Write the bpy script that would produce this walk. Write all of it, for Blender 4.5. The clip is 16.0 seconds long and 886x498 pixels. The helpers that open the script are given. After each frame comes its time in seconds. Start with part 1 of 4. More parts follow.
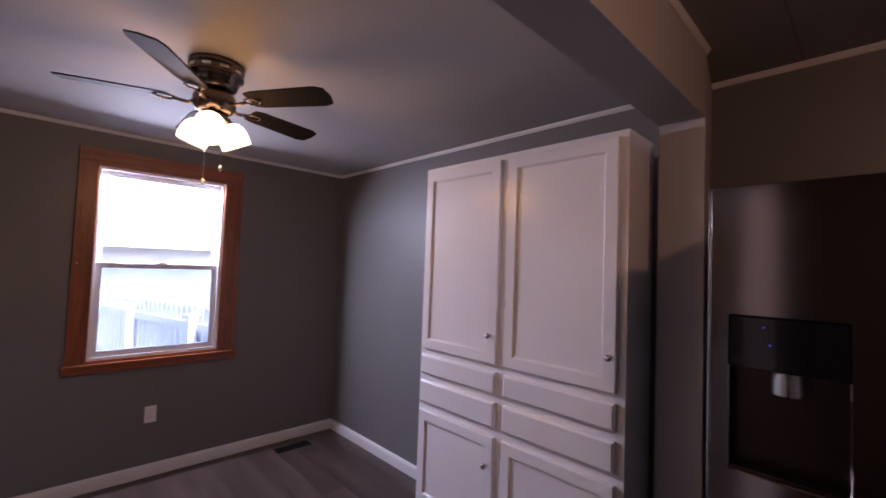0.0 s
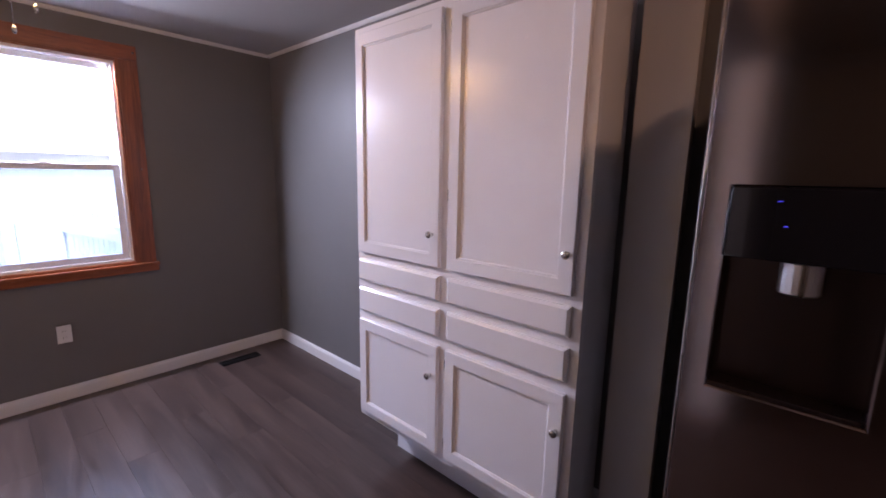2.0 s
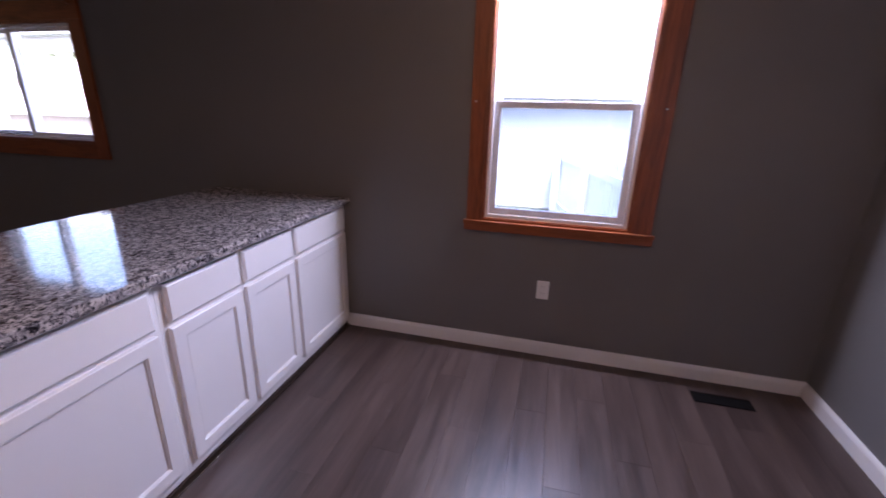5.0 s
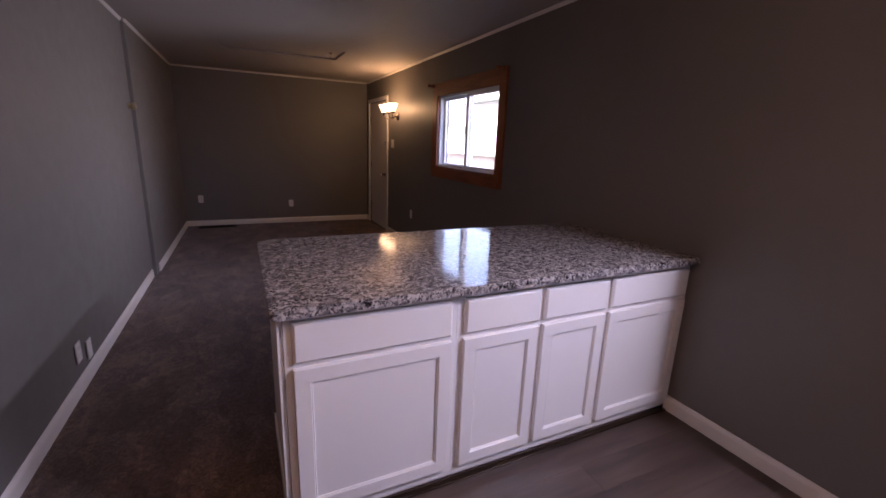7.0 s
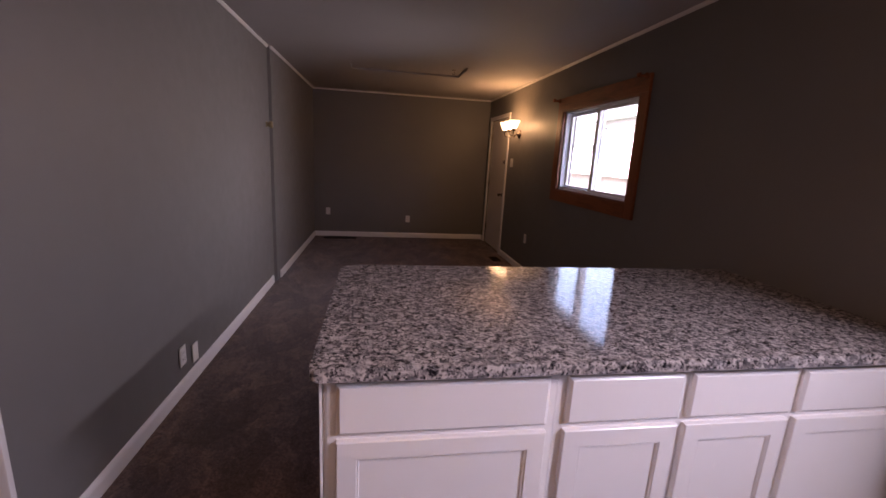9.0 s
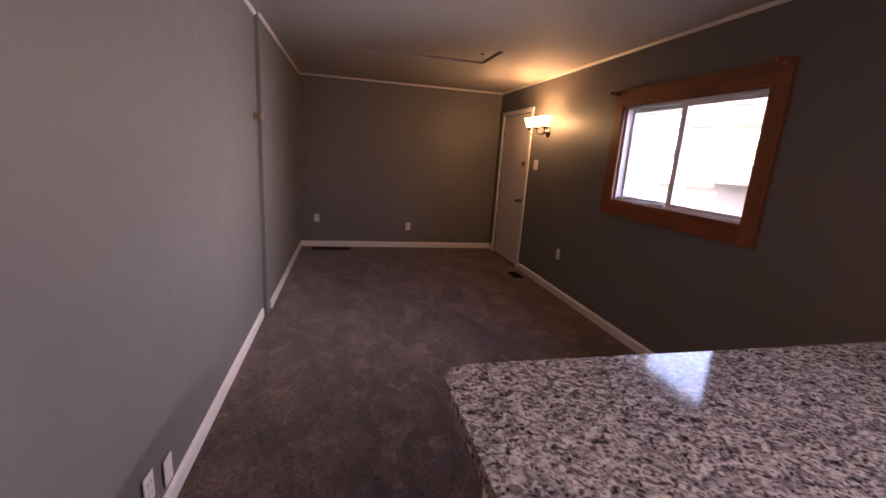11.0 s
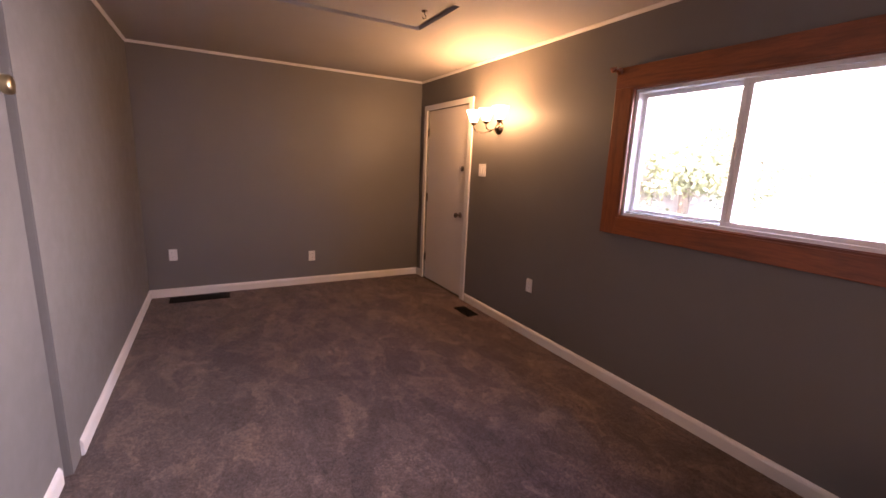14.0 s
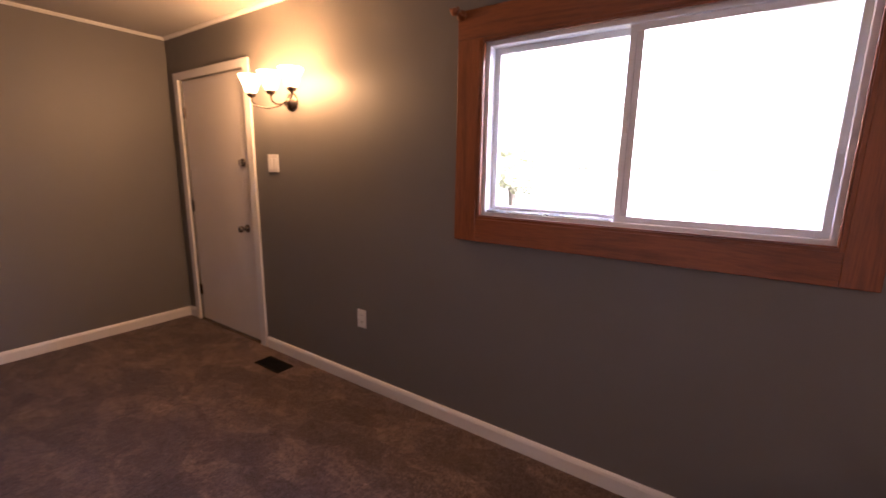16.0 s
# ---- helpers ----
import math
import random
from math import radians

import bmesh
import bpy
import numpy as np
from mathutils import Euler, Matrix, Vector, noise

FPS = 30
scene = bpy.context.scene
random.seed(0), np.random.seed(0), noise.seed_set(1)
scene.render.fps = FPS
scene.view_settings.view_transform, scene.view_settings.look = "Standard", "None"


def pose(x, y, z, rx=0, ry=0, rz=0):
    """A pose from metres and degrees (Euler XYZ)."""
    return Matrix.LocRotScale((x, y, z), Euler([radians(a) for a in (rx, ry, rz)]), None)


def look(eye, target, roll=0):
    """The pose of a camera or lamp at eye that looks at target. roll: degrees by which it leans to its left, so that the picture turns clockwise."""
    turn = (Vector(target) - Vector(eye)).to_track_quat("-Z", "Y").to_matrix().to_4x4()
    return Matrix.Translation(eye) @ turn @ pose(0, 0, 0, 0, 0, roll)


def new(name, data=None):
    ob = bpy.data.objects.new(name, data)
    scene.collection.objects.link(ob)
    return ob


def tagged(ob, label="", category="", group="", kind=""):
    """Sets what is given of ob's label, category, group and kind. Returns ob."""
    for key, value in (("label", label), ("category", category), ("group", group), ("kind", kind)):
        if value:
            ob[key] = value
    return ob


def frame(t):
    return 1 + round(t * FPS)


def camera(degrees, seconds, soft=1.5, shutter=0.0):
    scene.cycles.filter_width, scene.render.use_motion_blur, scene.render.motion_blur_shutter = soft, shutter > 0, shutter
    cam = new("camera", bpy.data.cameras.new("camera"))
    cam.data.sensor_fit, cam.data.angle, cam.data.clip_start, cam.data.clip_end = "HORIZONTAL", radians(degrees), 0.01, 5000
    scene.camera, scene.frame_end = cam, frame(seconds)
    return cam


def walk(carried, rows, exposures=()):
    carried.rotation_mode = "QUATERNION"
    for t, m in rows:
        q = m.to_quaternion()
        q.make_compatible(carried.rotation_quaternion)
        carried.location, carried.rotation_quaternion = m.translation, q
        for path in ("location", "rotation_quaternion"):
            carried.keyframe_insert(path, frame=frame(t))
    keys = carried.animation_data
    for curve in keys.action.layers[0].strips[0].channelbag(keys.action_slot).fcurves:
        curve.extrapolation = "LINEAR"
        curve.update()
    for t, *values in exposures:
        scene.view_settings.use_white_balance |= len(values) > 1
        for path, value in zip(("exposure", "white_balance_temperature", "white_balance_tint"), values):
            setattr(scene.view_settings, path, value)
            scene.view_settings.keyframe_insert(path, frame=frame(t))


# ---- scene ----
# ---------- camera ----------
cam = camera(93.1, 16.0, soft=1.6, shutter=0.3)
PATH = [
    (0, (-3.608, 2.096, 1.559), (-2.172, 0.706, 1.645), 2.1),
    (0.5, (-3.628, 2.064, 1.564), (-2.345, 0.534, 1.689), 1.2),
    (1, (-3.603, 1.988, 1.546), (-2.362, 0.42, 1.542), 0.6),
    (1.5, (-3.539, 1.835, 1.507), (-2.303, 0.272, 1.335), 1.1),
    (2, (-3.473, 1.742, 1.476), (-2.163, 0.27, 1.131), 1.1),
    (2.5, (-3.311, 1.649, 1.464), (-1.865, 0.339, 1.026), 2.2),
    (3, (-3.075, 1.566, 1.46), (-1.41, 0.599, 0.919), 2.9),
    (5.5, (-2.23, 1.456, 1.444), (-0.583, 2.439, 0.879), 1.8),
    (6, (-2.081, 1.467, 1.438), (-0.817, 2.936, 0.946), 2.6),
    (6.5, (-2.067, 1.464, 1.424), (-1.046, 3.121, 0.964), 2.2),
    (7, (-2.105, 1.395, 1.424), (-1.259, 3.141, 0.938), 2.2),
    (7.5, (-2.095, 1.354, 1.431), (-1.346, 3.144, 0.947), 4.5),
    (8, (-1.989, 1.437, 1.446), (-1.443, 3.313, 1.018), 3.0),
    (8.5, (-1.887, 1.568, 1.453), (-1.543, 3.5, 1.067), 3.4),
    (9, (-1.899, 1.724, 1.432), (-1.581, 3.651, 1.003), 3.1),
    (9.5, (-1.975, 1.954, 1.467), (-1.533, 3.863, 1.065), 4.0),
    (10, (-2.047, 2.2, 1.429), (-1.642, 4.115, 1.018), 4.6),
    (11.2, (-2.33, 2.78, 1.475), (-1.85, 4.68, 1.02), 3.4),
    (12.3, (-2.27, 3.298, 1.447), (-1.741, 5.168, 0.976), 2.1),
    (12.5, (-2.228, 3.424, 1.438), (-1.712, 5.308, 1.008), 2.1),
    (13, (-2.25, 3.63, 1.432), (-1.639, 5.466, 0.926), 2.6),
    (13.5, (-2.32, 3.904, 1.475), (-1.402, 5.647, 1.128), 1.5),
    (14, (-2.335, 4.148, 1.446), (-1.381, 5.86, 1.047), 2.5),
    (14.5, (-2.252, 4.439, 1.458), (-1.282, 6.14, 1.053), 0.8),
    (15, (-2.136, 4.655, 1.439), (-1.024, 6.253, 0.982), 0.1),
    (15.5, (-2.041, 4.863, 1.434), (-0.604, 6.2, 1.048), -0.2),
    (16, (-1.766, 4.993, 1.392), (-0.145, 6.1, 1.008), 0.9),
]
EXPOSURES = [(0, 3.1, 5650, 34), (1.5, 3.5, 5600, 31), (2.5, 3.75, 5500, 28), (3, 3.7, 5450, 27), (5.5, 3.35, 5600, 35), (7, 3.25, 5950, 38), (9, 3.3, 6400, 39), (10, 3.6, 6650, 41), (12.5, 4.8, 6600, 40), (14, 5.1, 6600, 41), (16, 5.05, 6450, 39)]

walk(cam, [(t, look(eye, target, roll)) for t, eye, target, roll in PATH], EXPOSURES)

# ---------- world, sun, lamps ----------
SKY_STRENGTH = 0.15
SUN_STRENGTH = 1.5
FAN_WATTS, SCONCE_WATTS, KITCHEN_WATTS = 0.20, 0.28, 1.5
DAY_DINING, DAY_LIVING = 4.7, 1.15
WARM = (1.0, 0.50, 0.10)
SOFT_WARM = (1.0, 0.54, 0.28)
SCONCE_WARM = (1.0, 0.58, 0.20)

world = bpy.data.worlds.new("sky")
scene.world = world
world.use_nodes = True
nt = world.node_tree
nt.nodes.clear()
sky = nt.nodes.new("ShaderNodeTexSky")
sky.sky_type = "NISHITA"
sky.sun_disc = False
sky.sun_elevation = radians(54)
sky.sun_rotation = radians(250)
sky.dust_density = 5.0
sky.air_density = 1.3
bg = nt.nodes.new("ShaderNodeBackground")
bg.inputs["Strength"].default_value = SKY_STRENGTH
wout = nt.nodes.new("ShaderNodeOutputWorld")
nt.links.new(sky.outputs[0], bg.inputs["Color"])
nt.links.new(bg.outputs[0], wout.inputs[0])

sun_data = bpy.data.lights.new("sun", "SUN")
sun_data.energy, sun_data.angle, sun_data.color = SUN_STRENGTH, radians(10), (1.0, 0.95, 0.90)
sun = new("sun", sun_data)
sun.matrix_world = look((-8, -3, 12), (0, 0, 0))


def daylight(name, x, y, z, wide, high, watts, drop, fan_out, tint):
    """An area lamp in a window's opening, in place of the bright sky outside it."""
    d = bpy.data.lights.new(name, "AREA")
    d.shape, d.size, d.size_y = "RECTANGLE", wide, high
    d.energy, d.color = watts, tint
    d.spread = radians(fan_out)
    new(name, d).matrix_world = look((x, y, z), (x - 1, y, z - drop))


daylight("daylight_dining", 0.042, 1.432, 2.105, 0.66, 0.05, DAY_DINING, 1.15, 170, (0.93, 0.96, 1.0))
daylight("daylight_living", 0.20, 5.45, 1.58, 0.95, 0.72, DAY_LIVING, 0.14, 84, (1.0, 0.99, 0.94))


# ---------- helpers ----------
def part(name, bm, material, parent=None, label="", smooth=False):
    me = bpy.data.meshes.new(name)
    bmesh.ops.recalc_face_normals(bm, faces=bm.faces)
    bm.to_mesh(me)
    bm.free()
    me.materials.append(material)
    if smooth:
        for p in me.polygons:
            p.use_smooth = True
    ob = new(name, me)
    if parent is not None:
        ob.parent = parent
    if label:
        tagged(ob, label=label)
    return ob


def structure(name, bm, material, label="", parent=None, smooth=False):
    return tagged(part(name, bm, material, parent, label, smooth), kind="structure")


def thing(name, label, category, at=(0, 0, 0), rz=0, group=""):
    e = new(name)
    e.empty_display_size = 0.1
    e.matrix_world = pose(*at, 0, 0, rz)
    return tagged(e, label=label, category=category, group=group)


def box(bm, x0, x1, y0, y1, z0, z1, bevel=0.0):
    v = [bm.verts.new((x, y, z)) for x in (x0, x1) for y in (y0, y1) for z in (z0, z1)]
    q = ((0, 1, 3, 2), (4, 6, 7, 5), (0, 4, 5, 1), (2, 3, 7, 6), (0, 2, 6, 4), (1, 5, 7, 3))
    faces = [bm.faces.new([v[i] for i in f]) for f in q]
    if bevel:
        edges = list({e for f in faces for e in f.edges})
        bmesh.ops.bevel(bm, geom=edges, offset=bevel, segments=2, profile=0.6, affect="EDGES")


def boxes(*specs, bevel=0.0):
    bm = bmesh.new()
    for s in specs:
        box(bm, *s, bevel=bevel)
    return bm


def ring_mesh(bm, outer, inner, back, front, edge):
    """A flat frame between two rectangles (x0, x1, z0, z1), from y=back to y=front, its front edges eased."""
    d = edge if front > back else -edge

    def loop(rect, grow, y):
        x0, x1, z0, z1 = rect
        return [bm.verts.new(p) for p in ((x0 - grow, y, z0 - grow), (x1 + grow, y, z0 - grow), (x1 + grow, y, z1 + grow), (x0 - grow, y, z1 + grow))]

    loops = [loop(outer, 0, back), loop(outer, 0, front - d), loop(outer, -edge, front), loop(inner, edge, front), loop(inner, 0, front - d), loop(inner, 0, back)]
    for a, b in zip(loops, loops[1:] + loops[:1]):
        for i in range(4):
            bm.faces.new((a[i], a[(i + 1) % 4], b[(i + 1) % 4], b[i]))


def ladder(x0, x1, z0, z1, cols, rows, y0, y1):
    """A board from (x0, z0) to (x1, z1) with openings at every column and row: a cabinet's face frame, in one piece."""
    bm = bmesh.new()
    xs = sorted({x0, x1, *[v for c in cols for v in c]})
    zs = sorted({z0, z1, *[v for c in rows for v in c]})
    grid = {}

    def v(i, k, y):
        if (i, k, y) not in grid:
            grid[i, k, y] = bm.verts.new((xs[i], y, zs[k]))
        return grid[i, k, y]

    def solid(i, k):
        if not (0 <= i < len(xs) - 1 and 0 <= k < len(zs) - 1):
            return False
        cx, cz = (xs[i] + xs[i + 1]) / 2, (zs[k] + zs[k + 1]) / 2
        return not (any(a < cx < b for a, b in cols) and any(a < cz < b for a, b in rows))

    for i in range(len(xs) - 1):
        for k in range(len(zs) - 1):
            if not solid(i, k):
                continue
            for y in (y0, y1):
                bm.faces.new((v(i, k, y), v(i + 1, k, y), v(i + 1, k + 1, y), v(i, k + 1, y)))
            for di, dk, p, q in ((-1, 0, (i, k), (i, k + 1)), (1, 0, (i + 1, k), (i + 1, k + 1)), (0, -1, (i, k), (i + 1, k)), (0, 1, (i, k + 1), (i + 1, k + 1))):
                if not solid(i + di, k + dk):
                    bm.faces.new((v(*p, y0), v(*q, y0), v(*q, y1), v(*p, y1)))
    return bm


def prism(bm, outline, z0, z1):
    """A column with that outline in plan."""
    low = [bm.verts.new((x, y, z0)) for x, y in outline]
    top = [bm.verts.new((x, y, z1)) for x, y in outline]
    n = len(outline)
    bm.faces.new(low[::-1])
    bm.faces.new(top)
    for i in range(n):
        bm.faces.new((low[i], low[(i + 1) % n], top[(i + 1) % n], top[i]))


def sweep(bm, profile, start, end, side):
    """A moulding: the profile (out, up) drawn from start to end; side is the way out from the wall."""
    a, b, s = Vector(start), Vector(end), Vector(side).normalized()
    rings = [[bm.verts.new(p + s * o + Vector((0, 0, u))) for o, u in profile] for p in (a, b)]
    n = len(profile)
    for i in range(n):
        bm.faces.new((rings[0][i], rings[0][(i + 1) % n], rings[1][(i + 1) % n], rings[1][i]))
    bm.faces.new(rings[0])
    bm.faces.new(rings[1][::-1])


def lathe(bm, profile, at=(0, 0, 0), axis=(0, 0, 1), seg=20, closed=True):
    """Turned shape: (radius, along) pairs round an axis."""
    turn = Vector((0, 0, 1)).rotation_difference(Vector(axis)).to_matrix()
    rings = []
    for r, h in profile:
        rings.append([bm.verts.new(Vector(at) + turn @ Vector((r * math.cos(a), r * math.sin(a), h)))
                      for a in (2 * math.pi * k / seg for k in range(seg))])
    for r0, r1 in zip(rings, rings[1:]):
        for k in range(seg):
            bm.faces.new((r0[k], r0[(k + 1) % seg], r1[(k + 1) % seg], r1[k]))
    if closed:
        bm.faces.new(rings[0][::-1])
        bm.faces.new(rings[-1])


def tube(bm, points, radius, seg=10):
    """A round bar through the points."""
    pts = [Vector(p) for p in points]
    rings = []
    for i, p in enumerate(pts):
        d = (pts[min(i + 1, len(pts) - 1)] - pts[max(i - 1, 0)]).normalized()
        q = Vector((0, 0, 1)).rotation_difference(d)
        rings.append([bm.verts.new(p + q @ Vector((radius * math.cos(a), radius * math.sin(a), 0)))
                      for a in (2 * math.pi * k / seg for k in range(seg))])
    for r0, r1 in zip(rings, rings[1:]):
        for k in range(seg):
            bm.faces.new((r0[k], r0[(k + 1) % seg], r1[(k + 1) % seg], r1[k]))
    bm.faces.new(rings[0][::-1])
    bm.faces.new(rings[-1])


# ---------- materials ----------
def shader(name, rough=0.5, metal=0.0, spec=0.5, coat=0.0):
    m = bpy.data.materials.new(name)
    m.use_nodes = True
    t = m.node_tree
    b = t.nodes["Principled BSDF"]
    b.inputs["Roughness"].default_value = rough
    b.inputs["Metallic"].default_value = metal
    b.inputs["Specular IOR Level"].default_value = spec
    b.inputs["Coat Weight"].default_value = coat
    return m, t, b


def node(t, kind, **values):
    n = t.nodes.new(kind)
    for k, v in values.items():
        n.inputs[k.replace("_", " ")].default_value = v
    return n


def coords(t, scale=(1, 1, 1), rot=(0, 0, 0)):
    g = t.nodes.new("ShaderNodeTexCoord")
    m = t.nodes.new("ShaderNodeMapping")
    m.inputs["Scale"].default_value = scale
    m.inputs["Rotation"].default_value = rot
    t.links.new(g.outputs["Object"], m.inputs["Vector"])
    return m.outputs["Vector"]


def noise_tex(t, vec, scale, detail=4, rough=0.55, distortion=0.0):
    n = node(t, "ShaderNodeTexNoise", Scale=scale, Detail=detail, Roughness=rough, Distortion=distortion)
    t.links.new(vec, n.inputs["Vector"])
    return n.outputs["Fac"]


def ramp(t, fac, stops):
    r = t.nodes.new("ShaderNodeValToRGB")
    while len(r.color_ramp.elements) < len(stops):
        r.color_ramp.elements.new(0.5)
    for e, (p, c) in zip(r.color_ramp.elements, stops):
        e.position, e.color = p, (*c, 1)
    t.links.new(fac, r.inputs["Fac"])
    return r.outputs["Color"]


def mix(t, fac, a, b, mode="MIX"):
    m = t.nodes.new("ShaderNodeMix")
    m.data_type, m.blend_type = "RGBA", mode
    for sock, v in ((m.inputs["Factor"], fac), (m.inputs[6], a), (m.inputs[7], b)):
        if hasattr(v, "is_output"):
            t.links.new(v, sock)
        elif isinstance(v, (int, float)):
            sock.default_value = v
        else:
            sock.default_value = (*v, 1)
    return m.outputs[2]


def bump(t, b, height, strength=0.2, distance=0.002):
    n = node(t, "ShaderNodeBump", Strength=strength, Distance=distance)
    t.links.new(height, n.inputs["Height"])
    t.links.new(n.outputs["Normal"], b.inputs["Normal"])


def spread(c, k):
    return tuple(v * (1 - k) for v in c), tuple(min(1, v * (1 + k)) for v in c)


def painted(name, colour, rough=0.5, relief=0.15, fine=220, var=0.05, spec=0.5, scuffs=0.06):
    """Paint rolled or brushed on: soft cloudy tone, small relief."""
    m, t, b = shader(name, rough, spec=spec)
    v = coords(t)
    lo, hi = spread(colour, var)
    big = noise_tex(t, v, 1.7, 5, 0.6)
    c = ramp(t, big, [(0.3, lo), (0.7, hi)])
    scuff = noise_tex(t, v, 9, 6, 0.7)
    c = mix(t, 0.25, c, ramp(t, scuff, [(0.35, lo), (0.65, hi)]))
    t.links.new(c, b.inputs["Base Color"])
    r = ramp(t, scuff, [(0.3, (rough - scuffs,) * 3), (0.7, (rough + scuffs,) * 3)])
    t.links.new(r, b.inputs["Roughness"])
    bump(t, b, noise_tex(t, v, fine, 3, 0.6), relief, 0.001)
    return m


def wood(name, dark, light, along=(1, 1, 1), rough=0.4, ringscale=14):
    """Stained softwood; along: small scale on the axis of the grain."""
    m, t, b = shader(name, rough, coat=0.25)
    b.inputs["Coat Roughness"].default_value = 0.25
    v = coords(t, along)
    grain = noise_tex(t, v, ringscale, 6, 0.65, 1.2)
    fine = noise_tex(t, v, ringscale * 9, 4, 0.7)
    c = ramp(t, grain, [(0.32, dark), (0.55, light), (0.72, tuple(0.6 * a + 0.4 * d for a, d in zip(light, dark)))])
    c = mix(t, 0.3, c, ramp(t, fine, [(0.35, dark), (0.6, light)]))
    t.links.new(c, b.inputs["Base Color"])
    bump(t, b, fine, 0.12, 0.001)
    return m


def metal(name, colour, rough=0.3, brushed=None, var=0.2):
    m, t, b = shader(name, rough, 1.0)
    b.inputs["Base Color"].default_value = (*colour, 1)
    v = coords(t, brushed or (1, 1, 1))
    n = noise_tex(t, v, 60, 4, 0.6)
    t.links.new(ramp(t, n, [(0.3, (rough * (1 - var),) * 3), (0.7, (rough * (1 + var),) * 3)]), b.inputs["Roughness"])
    return m


WALL = painted("grey_wall_paint", (0.158, 0.148, 0.141), 0.50, 0.25, 160, 0.04)
CEIL = painted("ceiling_paint", (0.41, 0.385, 0.375), 0.75, 0.35, 120, 0.03)
TRIM = painted("white_trim_paint", (0.74, 0.71, 0.69), 0.35, 0.05, 60, 0.03)
CAB = painted("white_cabinet_paint", (0.80, 0.77, 0.77), 0.24, 0.05, 90, 0.012, scuffs=0.02)
DOORP = painted("off_white_door_paint", (0.70, 0.64, 0.59), 0.45, 0.08, 70, 0.03)
PLATE = painted("white_plastic_plate", (0.78, 0.76, 0.74), 0.3, 0.02, 40, 0.02)
VINYL = painted("white_vinyl_frame", (0.78, 0.78, 0.80), 0.35, 0.02, 40, 0.02)
WOOD_Z = wood("stained_pine_upright", (0.085, 0.020, 0.006), (0.29, 0.080, 0.020), (1, 1, 0.08))
WOOD_Y = wood("stained_pine_level", (0.085, 0.020, 0.006), (0.29, 0.080, 0.020), (1, 0.08, 1))
CHROME = metal("brushed_nickel", (0.66, 0.63, 0.60), 0.25)
BRONZE = metal("aged_nickel", (0.20, 0.16, 0.13), 0.26, (1, 1, 1), 0.02)
BRASS = metal("antique_brass", (0.42, 0.33, 0.20), 0.32)
DARKSTEEL = metal("dark_recess_steel", (0.10, 0.075, 0.070), 0.30, (1, 1, 0.05), 0.1)
STEEL = metal("dark_stainless", (0.46, 0.40, 0.385), 0.13, (1, 1, 0.02), 0.06)
BRIGHT = metal("polished_steel", (0.72, 0.69, 0.68), 0.30, (1, 1, 0.05))
JOINT = painted("ceiling_joint_shadow_gap", (0.29, 0.27, 0.26), 0.8, 0.1, 60)
VENT = painted("dark_brown_register", (0.005, 0.004, 0.004), 0.7, 0.05, 60, 0.1, spec=0.15)


def make_black():
    m, t, b = shader("black_gloss_panel", 0.12, coat=0.5)
    b.inputs["Base Color"].default_value = (0.006, 0.006, 0.009, 1)
    m2, t2, b2 = shader("black_recess_plastic", 0.4)
    v = coords(t2)
    t2.links.new(ramp(t2, noise_tex(t2, v, 300, 2), [(0.4, (0.02, 0.018, 0.02)), (0.6, (0.03, 0.028, 0.03))]), b2.inputs["Base Color"])
    return m, m2


BLACK, RECESS = make_black()


def make_led():
    m, t, b = shader("blue_led")
    b.inputs["Base Color"].default_value = (0.02, 0.02, 0.2, 1)
    b.inputs["Emission Color"].default_value = (0.12, 0.1, 1.0, 1)
    b.inputs["Emission Strength"].default_value = 0.05
    return m


LED = make_led()


def make_granite():
    m, t, b = shader("speckled_granite", 0.09)
    v = coords(t, (1, 1.25, 1))
    big = noise_tex(t, v, 48, 4, 0.62, 0.9)
    c = ramp(t, big, [(0.42, (0.020, 0.017, 0.021)), (0.465, (0.13, 0.11, 0.115)), (0.500, (0.34, 0.30, 0.29)), (0.62, (0.63, 0.56, 0.53))])
    grey = noise_tex(t, v, 19, 4, 0.65, 0.6)
    c = mix(t, ramp(t, grey, [(0.50, (0, 0, 0)), (0.60, (0.60,) * 3)]), c, (0.17, 0.15, 0.155))
    vor = node(t, "ShaderNodeTexVoronoi", Scale=70.0, Randomness=1.0)
    t.links.new(v, vor.inputs["Vector"])
    cell = ramp(t, vor.outputs["Color"], [(0.25, (0.015, 0.015, 0.02)), (0.35, (0.32, 0.30, 0.30)), (0.7, (0.56, 0.53, 0.53))])
    c = mix(t, 0.22, c, cell)
    dots = noise_tex(t, v, 120, 2, 0.5)
    c = mix(t, ramp(t, dots, [(0.58, (0, 0, 0)), (0.62, (0.95,) * 3)]), c, (0.012, 0.012, 0.016))
    t.links.new(c, b.inputs["Base Color"])
    bump(t, b, dots, 0.03, 0.0005)
    return m


GRANITE = make_granite()


